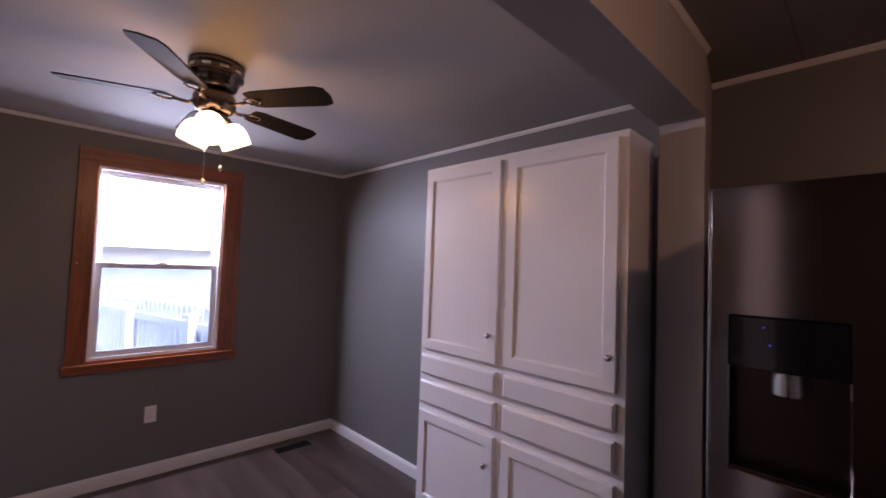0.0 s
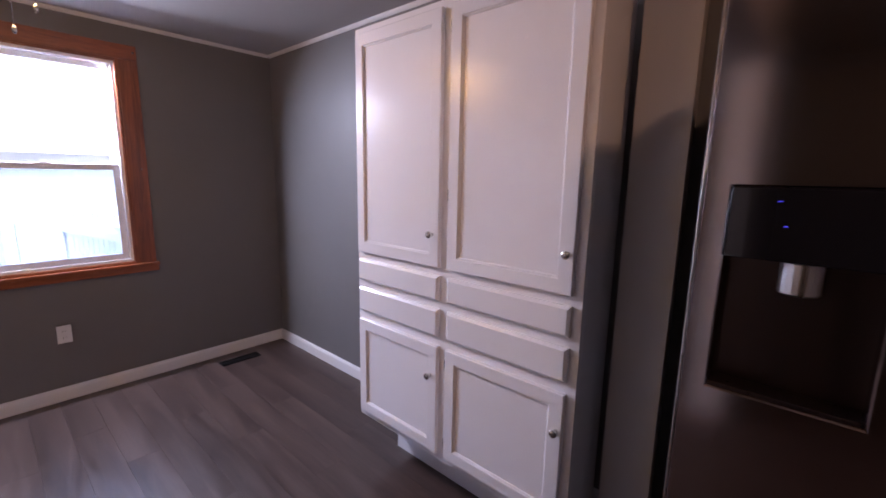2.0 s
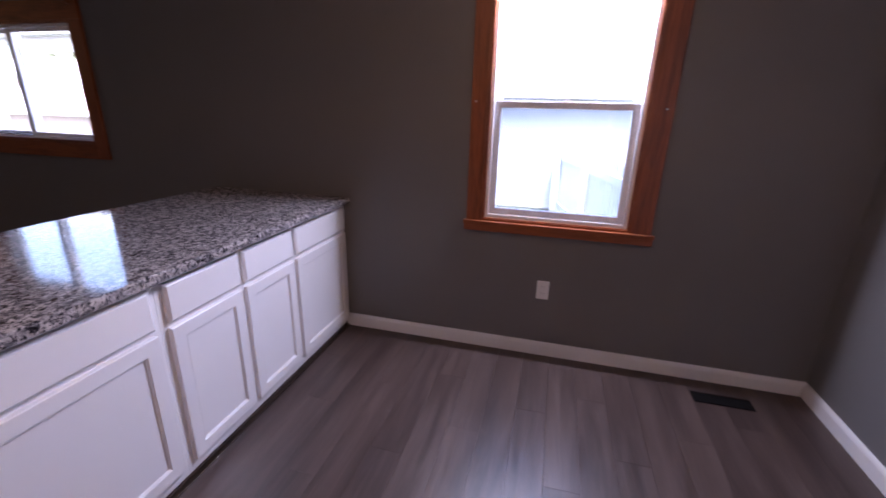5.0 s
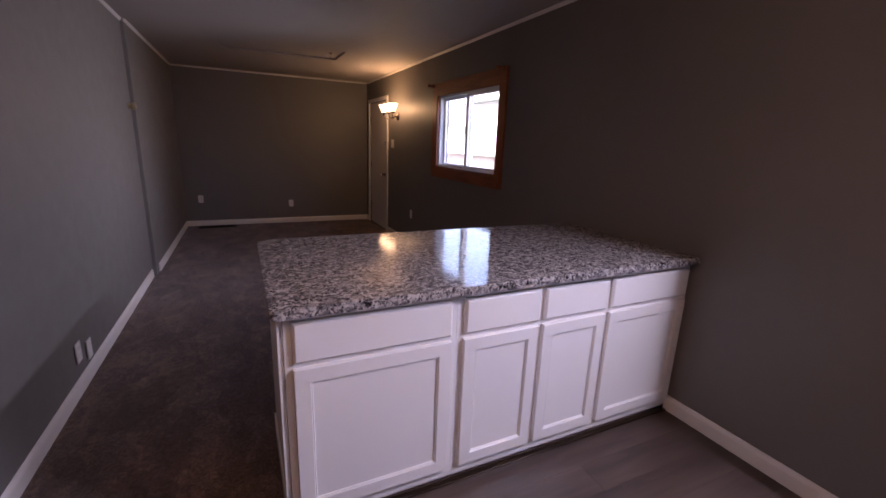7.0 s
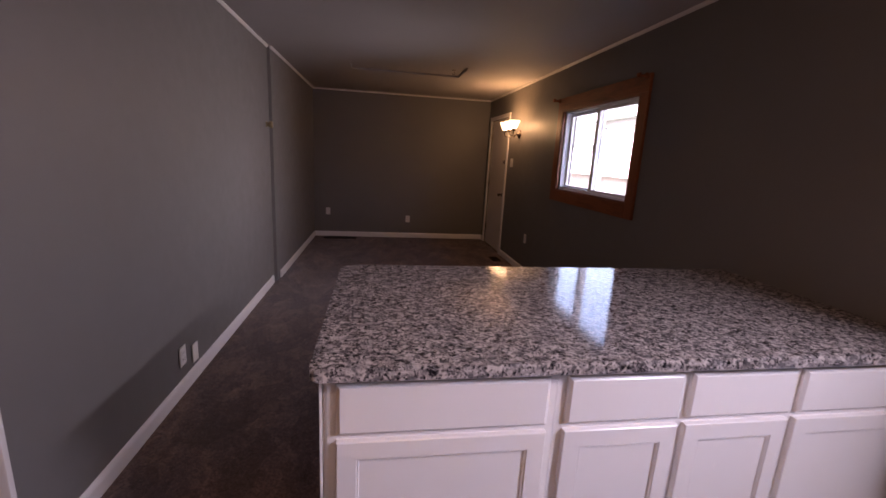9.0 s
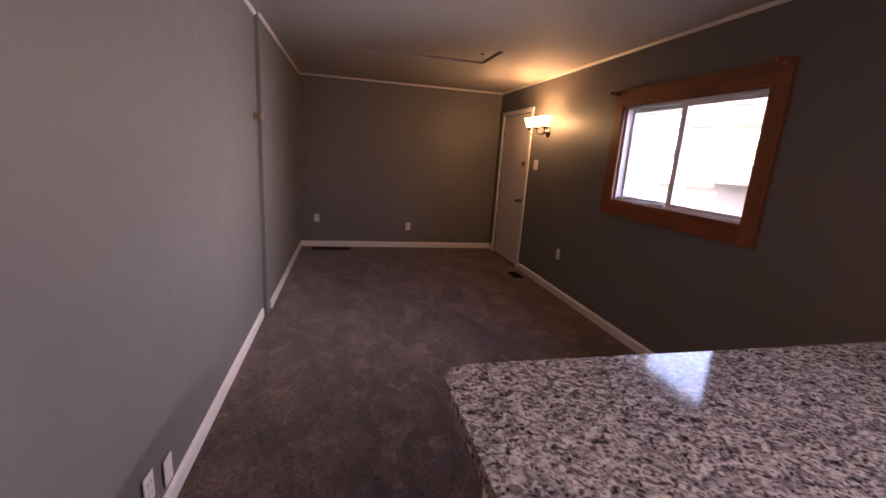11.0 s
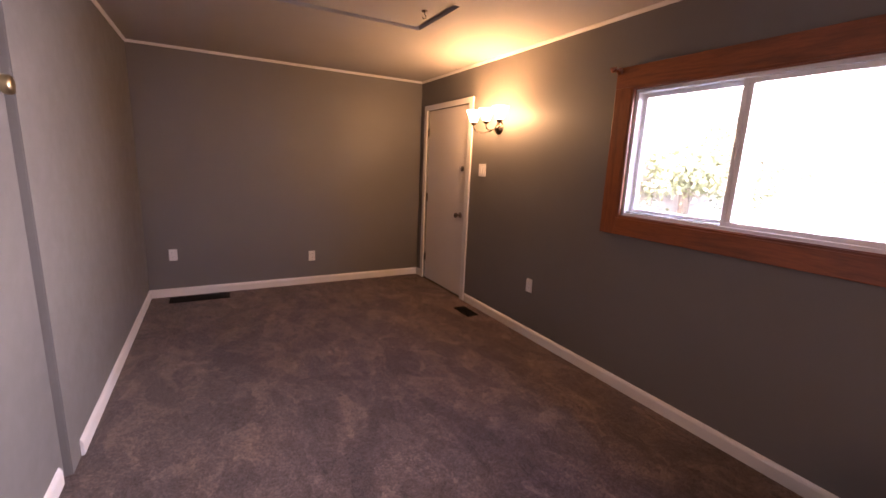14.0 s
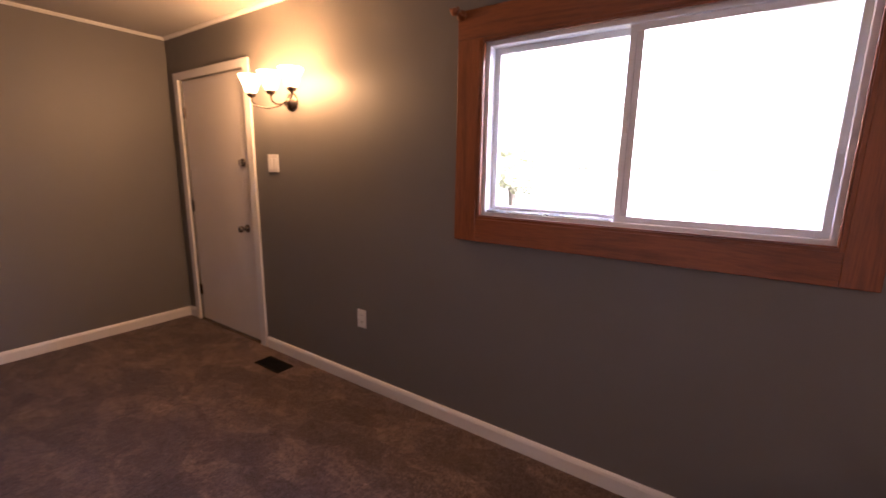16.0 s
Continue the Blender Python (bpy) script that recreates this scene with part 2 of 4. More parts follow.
def make_carpet():
    """Cut pile brushed this way and that: fine speckle, small clumps, and the sharp-edged strokes of a vacuum cleaner."""
    m, t, b = shader("taupe_carpet", 0.95, spec=0.12)
    v = coords(t)
    pile = noise_tex(t, v, 300, 3, 0.75)
    tuft = noise_tex(t, v, 95, 4, 0.75)
    clump = noise_tex(t, v, 30, 5, 0.75)
    patch = noise_tex(t, v, 1.6, 4, 0.55)
    c = ramp(t, tuft, [(0.36, (0.036, 0.023, 0.021)), (0.50, (0.098, 0.066, 0.059)), (0.64, (0.200, 0.141, 0.124))])
    c = mix(t, 0.35, c, ramp(t, pile, [(0.34, (0.026, 0.017, 0.015)), (0.66, (0.152, 0.105, 0.092))]))
    c = mix(t, 1.0, c, ramp(t, patch, [(0.35, (0.90, 0.89, 0.92)), (0.65, (1.08, 1.06, 1.03))]), "MULTIPLY")
    c = mix(t, 1.0, c, ramp(t, clump, [(0.34, (0.80, 0.78, 0.80)), (0.50, (1.0, 1.0, 1.0)), (0.66, (1.20, 1.18, 1.15))]), "MULTIPLY")
    for size, rot, scale in (((1.0, 0.60, 1), -0.55, 4.2), ((1.0, 0.55, 1), 0.35, 3.6), ((1.0, 0.65, 1), 1.1, 5.5)):
        stroke = noise_tex(t, coords(t, size, (0, 0, rot)), scale, 2, 0.45, 0.35)
        c = mix(t, 1.0, c, ramp(t, stroke, [(0.49, (0.90, 0.885, 0.89)), (0.512, (1.23, 1.21, 1.17)), (0.66, (1.02, 1.01, 1.0))]), "MULTIPLY")
    t.links.new(c, b.inputs["Base Color"])
    b.inputs["Sheen Weight"].default_value = 0.2
    bump(t, b, mix(t, 0.5, ramp(t, pile, [(0, (0, 0, 0)), (1, (1, 1, 1))]), ramp(t, tuft, [(0, (0, 0, 0)), (1, (1, 1, 1))])), 0.8, 0.007)
    return m


CARPET = make_carpet()


def make_planks():
    m, t, b = shader("grey_brown_vinyl_plank", 0.33)
    info = t.nodes.new("ShaderNodeObjectInfo")
    v0 = coords(t, (0.10, 1, 1))
    add = node(t, "ShaderNodeVectorMath")
    add.operation = "ADD"
    comb = t.nodes.new("ShaderNodeCombineXYZ")
    mul = t.nodes.new("ShaderNodeMath")
    mul.operation = "MULTIPLY"
    mul.inputs[1].default_value = 37.0
    t.links.new(info.outputs["Random"], mul.inputs[0])
    t.links.new(mul.outputs[0], comb.inputs[0])
    t.links.new(mul.outputs[0], comb.inputs[1])
    t.links.new(v0, add.inputs[0])
    t.links.new(comb.outputs[0], add.inputs[1])
    v = add.outputs[0]
    g = noise_tex(t, v, 22, 6, 0.65, 0.8)
    big = noise_tex(t, v, 5, 3, 0.5, 0.4)
    c = ramp(t, g, [(0.3, (0.028, 0.018, 0.015)), (0.5, (0.058, 0.037, 0.031)), (0.7, (0.098, 0.066, 0.055))])
    c = mix(t, 0.5, c, ramp(t, big, [(0.35, (0.032, 0.021, 0.018)), (0.65, (0.104, 0.070, 0.058))]))
    tone = ramp(t, info.outputs["Random"], [(0.0, (0.92, 0.91, 0.91)), (1.0, (1.08, 1.07, 1.07))])
    c = mix(t, 1.0, c, tone, "MULTIPLY")
    t.links.new(c, b.inputs["Base Color"])
    t.links.new(ramp(t, g, [(0.3, (0.28,) * 3), (0.7, (0.42,) * 3)]), b.inputs["Roughness"])
    bump(t, b, g, 0.10, 0.001)
    return m


PLANK = make_planks()


def make_shade(strength, colour=(1.0, 0.62, 0.27, 1)):
    m, t, b = shader("lit_frosted_glass", 0.5)
    b.inputs["Base Color"].default_value = (0.9, 0.86, 0.78, 1)
    b.inputs["Emission Color"].default_value = colour
    b.inputs["Emission Strength"].default_value = strength
    return m


def make_glass():
    m = bpy.data.materials.new("window_glass")
    m.use_nodes = True
    t = m.node_tree
    t.nodes.clear()
    out = t.nodes.new("ShaderNodeOutputMaterial")
    clear = node(t, "ShaderNodeBsdfTransparent", Color=(0.97, 0.98, 0.98, 1))
    gloss = node(t, "ShaderNodeBsdfGlossy", Roughness=0.02)
    lay = node(t, "ShaderNodeLayerWeight", Blend=0.5)
    power = t.nodes.new("ShaderNodeMath")
    power.operation = "POWER"
    power.inputs[1].default_value = 5.0
    fres = t.nodes.new("ShaderNodeMath")
    fres.operation = "MULTIPLY_ADD"
    fres.inputs[1].default_value, fres.inputs[2].default_value = 0.7, 0.03
    t.links.new(lay.outputs["Facing"], power.inputs[0])
    t.links.new(power.outputs[0], fres.inputs[0])
    mx = t.nodes.new("ShaderNodeMixShader")
    t.links.new(fres.outputs[0], mx.inputs[0])
    t.links.new(clear.outputs[0], mx.inputs[1])
    t.links.new(gloss.outputs[0], mx.inputs[2])
    t.links.new(mx.outputs[0], out.inputs[0])
    return m


GLASS = make_glass()


def make_screen():
    m = bpy.data.materials.new("insect_screen_mesh")
    m.use_nodes = True
    t = m.node_tree
    t.nodes.clear()
    out = t.nodes.new("ShaderNodeOutputMaterial")
    clear = node(t, "ShaderNodeBsdfTransparent", Color=(0.72, 0.76, 0.80, 1))
    t.links.new(clear.outputs[0], out.inputs[0])
    return m


SCREEN = make_screen()
BLADE = wood("dark_walnut_blade", (0.005, 0.003, 0.003), (0.011, 0.006, 0.006), (0.15, 1, 1), 0.75)
for n_ in BLADE.node_tree.nodes:
    if n_.type == "BSDF_PRINCIPLED":
        n_.inputs["Coat Weight"].default_value = 0.0
        n_.inputs["Specular IOR Level"].default_value = 0.2
GRASS = painted("lawn", (0.10, 0.105, 0.07), 0.9, 0.8, 40, 0.35, 0.2)
SHINGLE = painted("grey_shingles", (0.50, 0.49, 0.50), 0.9, 0.8, 30, 0.15, 0.2)
SIDING = painted("blue_grey_siding", (0.55, 0.58, 0.64), 0.6, 0.2, 30, 0.05)
PINK = painted("pale_brick", (0.58, 0.52, 0.51), 0.8, 0.4, 60, 0.12)
FENCE = painted("white_vinyl_fence", (0.75, 0.76, 0.78), 0.45, 0.05, 30, 0.03)
BARK = painted("bark", (0.24, 0.20, 0.17), 0.9, 0.8, 20, 0.3)
LEAF = painted("leaves", (0.32, 0.35, 0.22), 0.6, 0.2, 10, 0.35)
DARKGLASS = painted("dim_window", (0.20, 0.21, 0.24), 0.2, 0.02, 10)

# ---------- shell ----------
H = 2.403                    # ceiling height
LEN = 9.03                   # length of the long wall
T = 0.14                     # outer wall thickness
DIN = 2.745                   # where the carpet begins
WA = (1.023, 1.842, 0.838, 2.172)      # dining window opening: y0, y1, z0, z1
WB = (4.688, 6.0, 1.150, 1.958)     # living room window opening
DR = (7.898, 8.838, 0.0, 2.052)        # door opening
KX = -5.9                    # kitchen's far side
KY = 4.6

bm = bmesh.new()
y = -T
for y0, y1, z0, z1 in (WA, WB, DR):
    box(bm, 0, T, y, y0, -0.5, H + 0.12)
    box(bm, 0, T, y0, y1, -0.5, z0)
    box(bm, 0, T, y0, y1, z1, H + 0.12)
    y = y1
box(bm, 0, T, y, LEN + T, -0.5, H + 0.12)
structure("wall_east", bm, WALL, "grey painted wall with two wood-trimmed windows and a door")
structure("wall_south", boxes((KX - T, 0, -T, 0, -0.5, H + 0.12)), WALL, "grey painted wall behind the pantry and refrigerator")
structure("wall_north", boxes((-3.2, 0, LEN, LEN + T, -0.5, H + 0.12)), WALL, "grey painted end wall of the carpeted room")
bm = bmesh.new()
prism(bm, [(-3.0, 3.03), (-2.984, 6.365), (-3.16, 6.365), (-3.16, 3.03)], 0, H)
structure("wall_west", bm, WALL, "long grey painted wall beside the carpet")
bm = bmesh.new()
prism(bm, [(-2.958, 6.366), (-2.932, LEN), (-3.16, LEN), (-3.16, 6.366)], 0, H)
structure("wall_west_panelled", bm, WALL, "slightly proud grey painted wall section")
bm = bmesh.new()
a, b_ = (-2.9575, 6.368), (-2.9325, LEN - 0.002)
low = [bm.verts.new((x + o, yy, z)) for o in (0.005, -0.002) for x, yy, z in ((a[0], a[1], 0.0), (b_[0], b_[1], 0.0), (b_[0], b_[1], 2.385), (a[0], a[1], 2.225))]
bm.faces.new(low[:4])
bm.faces.new(low[4:][::-1])
for i in range(4):
    bm.faces.new((low[i], low[4 + i], low[4 + (i + 1) % 4], low[(i + 1) % 4]))
structure("wall_board", bm, WALL, "thin painted board with a sloping top edge")
structure("wall_kitchen_west", boxes((KX - T, KX, 0, KY, -0.5, H + 0.12)), WALL, "plain grey kitchen wall")
structure("wall_kitchen_north", boxes((KX - T, -3.2, KY, KY + T, -0.5, H + 0.12)), WALL, "plain grey kitchen wall")
structure("wall_outer_west", boxes((-3.2 - T, -3.2, KY + T, LEN + T, -0.5, H + 0.12)), WALL, "outer skin of the long wall")

# ceiling with the hatch recess
HX0, HX1, HY0, HY1 = -2.215, -0.91, 6.62, 7.21
bm = boxes((KX - T, T, -T, HY0, H, H + 0.12), (-3.2, T, HY1, LEN + T, H, H + 0.12),
           (-3.2, HX0, HY0, HY1, H, H + 0.12), (HX1, T, HY0, HY1, H, H + 0.12),
           (HX0, HX1, HY0, HY1, H + 0.028, H + 0.12))
structure("ceiling", bm, CEIL, "off-white painted ceiling with a recessed attic hatch")

# panel joints of the kitchen ceiling
for x in (-3.42, -3.695, -3.97, -4.245):
    structure("ceiling_joint", boxes((x - 0.003, x + 0.003, 0.02, KY - 0.01, H - 0.0015, H - 0.0002)), JOINT, "thin dark joint between ceiling panels")

# the boxed beam and the stub wall that carries it
bm = bmesh.new()
prism(bm, [(-3.01, 0.345), (-3.04, 3.029), (-3.19, 3.029), (-3.17, 0.345)], 2.15, H)
structure("beam", bm, CEIL, "off-white painted boxed ceiling beam between dining area and kitchen")
bm = bmesh.new()
prism(bm, [(-3.0, 0.0), (-3.01, 0.344), (-3.17, 0.344), (-3.108, 0.0)], 0, H)
structure("wall_stub", bm, CEIL, "short off-white painted wall end carrying the beam")

# floors
structure("subfloor", boxes((KX - T, T, -T, LEN + T, -0.5, -0.006)), RECESS, "floor slab")
structure("carpet", boxes((-3.2, 0, DIN, LEN, -0.006, 0.004)), CARPET, "taupe cut-pile carpet with vacuum tracks")
structure("transition_strip", boxes((-3.2, 0, DIN - 0.02, DIN + 0.01, 0.0005, 0.008), bevel=0.002), BRONZE, "metal strip between vinyl and carpet")

# baseboards and the thin ceiling moulding
BASE = [(0, 0), (0.014, 0), (0.014, 0.066), (0.010, 0.078), (0.004, 0.087), (0, 0.088)]
CROWN = [(0, 0), (0.018, 0), (0.018, -0.006), (0.007, -0.020), (0, -0.022)]


def run(name, profile, start, end, side, label):
    bm = bmesh.new()
    sweep(bm, profile, start, end, side)
    structure(name, bm, TRIM, label)


WB_LABEL = "white painted baseboard"
run("baseboard", BASE, (0, 0.0, 0), (0, 2.744, 0), (-1, 0, 0), WB_LABEL)
run("baseboard", BASE, (0, 3.40, 0), (0, 7.815, 0), (-1, 0, 0), WB_LABEL)
run("baseboard", BASE, (0, 8.912, 0), (0, LEN, 0), (-1, 0, 0), WB_LABEL)
run("baseboard", BASE, (-0.014, 0, 0), (-3.0, 0, 0), (0, 1, 0), WB_LABEL)
run("baseboard", BASE, (-0.014, LEN, 0), (-2.933, LEN, 0), (0, -1, 0), WB_LABEL)
run("baseboard", BASE, (-3.0, 3.035, 0), (-2.9845, 6.31, 0), (1, -0.008, 0), WB_LABEL)
run("baseboard", BASE, (-2.9525, 6.50, 0), (-2.927, LEN - 0.014, 0), (1, -0.006, 0), WB_LABEL)
CL = "thin off-white ceiling moulding"
run("crown_trim", CROWN, (-0.002, 0, H), (-3.0, 0, H), (0, 1, 0), CL)
run("crown_trim", CROWN, (-3.112, 0, H), (KX, 0, H), (0, 1, 0), CL)
run("crown_trim", CROWN, (0, 0.018, H), (0, LEN - 0.018, H), (-1, 0, 0), CL)
run("crown_trim", CROWN, (0, LEN, H), (-2.932, LEN, H), (0, -1, 0), CL)
run("crown_trim", CROWN, (-3.0, 3.05, H), (-2.984, 6.365, H), (1, -0.008, 0), CL)
run("crown_trim", CROWN, (-2.958, 6.37, H), (-2.932, LEN - 0.018, H), (1, -0.006, 0), CL)
run("crown_trim", CROWN, (-3.17, 0.35, H), (-3.19, 3.04, H), (-1, 0, 0), CL)

# white casing round the end of the long wall
structure("door_casing", boxes((-3.168, -2.998, 3.010, 3.0295, 0, 2.149), bevel=0.003),
          TRIM, "white painted casing on the end of the wall")


# ---------- windows ----------
def trim_frame(win, y0, y1, z0, z1, yo0, yo1, zo0, zo1, stool):
    """Stained boards round the opening and the lining inside it."""
    P = 0.022
    part("casing_upright", boxes((-P, -0.0005, yo0, y0, zo0, zo1 - (zo1 - z1)), bevel=0.003), WOOD_Z, win)
    part("casing_upright", boxes((-P, -0.0005, y1, yo1, zo0, zo1 - (zo1 - z1)), bevel=0.003), WOOD_Z, win)
    part("casing_head", boxes((-P - 0.001, -0.0005, yo0, yo1, z1, zo1), bevel=0.003), WOOD_Y, win)
    if stool:
        part("window_sill", boxes((-0.040, -0.0005, yo0 - 0.015, yo1 + 0.015, z0 - 0.022, z0), (-P - 0.004, -0.0005, yo0 - 0.012, yo1 + 0.012, zo0, z0 - 0.022), bevel=0.003), WOOD_Y, win)
    else:
        part("window_sill", boxes((-P - 0.001, -0.0005, y0, y1, zo0, z0), bevel=0.003), WOOD_Y, win)
    part("jamb_lining", boxes((-P + 0.002, 0.06, y0, y0 + 0.012, z0, z1), (-P + 0.002, 0.06, y1 - 0.012, y1, z0, z1)), WOOD_Z, win)
    part("jamb_lining", boxes((-P + 0.002, 0.06, y0 + 0.012, y1 - 0.012, z0, z0 + 0.012), (-P + 0.002, 0.06, y0 + 0.012, y1 - 0.012, z1 - 0.012, z1)), WOOD_Y, win)


    # the stepped inner edge of the boards
    for a, b in ((y0 + 0.0125, y0 + 0.018), (y1 - 0.018, y1 - 0.0125)):
        part("stop_bead", boxes((-P + 0.006, -0.004, a, b, z0 + 0.019, z1 - 0.019), bevel=0.0015), WOOD_Z, win)
    for a, b in ((z0 + 0.0125, z0 + 0.018), (z1 - 0.018, z1 - 0.0125)):
        part("stop_bead", boxes((-P + 0.006, -0.004, y0 + 0.0125, y1 - 0.0125, a, b), bevel=0.0015), WOOD_Y, win)


def ring(y0, y1, z0, z1, w, x0, x1):
    """A picture-frame shaped bar in the window's plane."""
    bm = bmesh.new()
    ring_mesh(bm, (y0, y1, z0, z1), (y0 + w, y1 - w, z0 + w, z1 - w), x1, x0, 0.002)
    for v in bm.verts:
        v.co.x, v.co.y = v.co.y, v.co.x
    return bm


def pane(win, x, y0, y1, z0, z1):
    g = part("pane", boxes((x, x + 0.004, y0, y1, z0, z1)), GLASS, win)
    g.visible_shadow = False


# double-hung dining window
win = tagged(new("window_1"), label="double-hung white vinyl window in an orange-stained wood surround", kind="structure")
y0, y1, z0, z1 = WA
trim_frame(win, y0, y1, z0, z1, 0.915, 1.930, 0.775, 2.263, True)
part("window_frame", ring(y0 + 0.012, y1 - 0.012, z0 + 0.012, z1 - 0.012, 0.022, 0.012, 0.095), VINYL, win)
part("upper_sash", ring(1.058, 1.807, 1.472, 2.137, 0.034, 0.060, 0.085), VINYL, win, "fixed upper sash")
part("lower_sash", ring(1.058, 1.807, 0.873, 1.506, 0.036, 0.028, 0.056), VINYL, win, "sliding lower sash")
pane(win, 0.070, 1.090, 1.775, 1.504, 2.105)
pane(win, 0.040, 1.092, 1.773, 0.907, 1.472)
scr = part("insect_screen", boxes((0.0985, 0.0995, 1.062, 1.803, 0.875, 1.490)), SCREEN, win, "dull blue-grey insect screen")
scr.visible_shadow = False
bm = boxes((0.022, 0.050, 1.405, 1.455, 1.507, 1.514), (0.022, 0.034, 1.415, 1.445, 1.5135, 1.522), bevel=0.002)
part("sash_lock", bm, VINYL, win)
for yy, zz in ((1.870, 2.220), (1.915, 2.235), (1.905, 1.500), (0.935, 2.22), (0.950, 1.48)):
    bm = bmesh.new()
    lathe(bm, [(0.002, 0), (0.006, 0.001), (0.007, 0.004), (0.004, 0.007)], (-0.0225, yy, zz), (-1, 0, 0), 10)
    part("screw", bm, CHROME, win, smooth=True)

# sliding living room window
win = tagged(new("window_2"), label="two-pane white sliding window in an orange-stained wood surround", kind="structure")
y0, y1, z0, z1 = WB
trim_frame(win, y0, y1, z0, z1, 4.590, 6.118, 1.040, 2.082, False)
part("window_frame", ring(y0 + 0.012, y1 - 0.012, z0 + 0.012, z1 - 0.012, 0.022, 0.012, 0.100), VINYL, win)
part("sliding_sash", ring(5.330, 5.967, 1.183, 1.925, 0.028, 0.066, 0.090), VINYL, win, "outer sash")
part("inner_sash", ring(4.718, 5.384, 1.183, 1.925, 0.026, 0.030, 0.058), VINYL, win, "inner sash")
pane(win, 0.076, 5.358, 5.939, 1.210, 1.898)
pane(win, 0.042, 4.743, 5.3315, 1.208, 1.900)
part("meeting_stile", boxes((0.0305, 0.0575, 5.332, 5.3575, 1.2095, 1.8985), bevel=0.002), VINYL, win)
part("track", boxes((0.014, 0.018, 5.389, 5.96, 1.1845, 1.192), (0.0585, 0.063, 5.389, 5.96, 1.1845, 1.196)), CHROME, win)
bm = boxes((0.018, 0.0295, 5.362, 5.378, 1.53, 1.61), bevel=0.003)
part("latch", bm, PLATE, win)


def rod_bracket(at):
    """A turned wooden curtain rod holder on the head casing."""
    e = thing("curtain_bracket", "turned wooden curtain rod bracket on the window casing", "curtain bracket", at, 0, "curtain brackets")
    bm = bmesh.new()
    lathe(bm, [(0.022, 0), (0.024, 0.006), (0.016, 0.014), (0.010, 0.022), (0.010, 0.05), (0.016, 0.056), (0.017, 0.066), (0.010, 0.074)], (0, 0, 0), (-1, 0, 0), 16)
    part("stem", bm, WOOD_Z, e, smooth=True)
    bm = bmesh.new()
    pts = [(-0.062, 0.020 * math.cos(a) , 0.016 + 0.020 * math.sin(a)) for a in [math.pi * (1 + k / 8) for k in range(9)]]
    tube(bm, pts, 0.006, 8)
    part("cradle", bm, WOOD_Z, e, smooth=True)


rod_bracket((-0.0235, 6.10, 2.062))
rod_bracket((-0.0235, 4.64, 2.066))

# ---------- entry door ----------
door = tagged(new("door_1"), label="closed flush off-white entry door with white casing", kind="structure")
y0, y1, _, z1 = DR
part("door_slab", boxes((0.018, 0.058, y0 + 0.004, y1 - 0.004, 0.012, z1 - 0.006), bevel=0.002), DOORP, door, "flush off-white door leaf")
part("door_casing", boxes((-0.018, -0.0005, 7.827, y0, 0, z1 + 0.055), (-0.018, -0.0005, y1, 8.905, 0, z1 + 0.055), (-0.018, -0.0005, y0, y1, z1, z1 + 0.055), bevel=0.003), TRIM, door)
part("door_stop", boxes((0.060, 0.095, y0, y0 + 0.03, 0, z1), (0.060, 0.095, y1 - 0.03, y1, 0, z1), (0.060, 0.095, y0 + 0.03, y1 - 0.03, z1 - 0.03, z1)), TRIM, door)
part("threshold", boxes((-0.01, T, y0, y1, 0.0045, 0.011)), BRONZE, door)
for zz in (0.28, 1.03, 1.80):
    bm = boxes((0.006, 0.0175, y1 - 0.022, y1 - 0.002, zz - 0.045, zz + 0.045), bevel=0.002)
    lathe(bm, [(0.006, 0), (0.006, 0.1)], (0.004, y1 - 0.004, zz - 0.05), (0, 0, 1), 10)
    part("hinge", bm, BRONZE, door)
bm = bmesh.new()
lathe(bm, [(0.032, 0), (0.030, 0.006), (0.012, 0.010), (0.011, 0.032), (0.022, 0.040), (0.027, 0.052), (0.024, 0.066), (0.010, 0.072)], (0.017, 8.025, 0.905), (-1, 0, 0), 20)
part("door_knob", bm, BRONZE, door, "aged nickel door knob", True)
bm = bmesh.new()
lathe(bm, [(0.030, 0), (0.029, 0.010), (0.022, 0.015)], (0.017, 8.02, 1.40), (-1, 0, 0), 20)
part("deadbolt", bm, BRONZE, door, "aged nickel deadbolt rose", True)
part("thumb_turn", boxes((-0.018, 0.002, 8.014, 8.026, 1.38, 1.42), bevel=0.002), CHROME, door)


# ---------- wall plates ----------
def outlet(at, rz, label, blank=False, group="wall outlets"):
    """A duplex outlet whose plate faces local -y."""
    e = thing("wall_outlet", label, "wall outlet", at, rz, group)
    part("cover_plate", boxes((-0.036, 0.036, -0.007, 0, -0.058, 0.058), bevel=0.003), PLATE, e)
    if not blank:
        for dz in (-0.021, 0.021):
            part("socket", boxes((-0.016, 0.016, -0.009, -0.0072, dz - 0.014, dz + 0.014), bevel=0.002), PLATE, e)
            part("slots", boxes((-0.008, -0.006, -0.0095, -0.0091, dz - 0.004, dz + 0.006), (0.006, 0.008, -0.0095, -0.0091, dz - 0.004, dz + 0.006)), RECESS, e)
    return e


outlet((-0.0005, 1.447, 0.437), -90, "white duplex outlet on the grey wall below the dining window")
outlet((-0.0005, 6.798, 0.46), -90, "white duplex outlet on the grey wall by the floor register")
outlet((-2.703, LEN - 0.0005, 0.433), 0, "white duplex outlet on the end wall above the return grille")
outlet((-1.352, LEN - 0.0005, 0.335), 0, "white duplex outlet on the end wall")
outlet((-2.9905, 4.155, 0.230), 89.5, "white outlet just above the baseboard", group="low outlets")
outlet((-2.9895, 4.315, 0.175), 89.5, "white blank plate just above the baseboard", True, "low outlets")


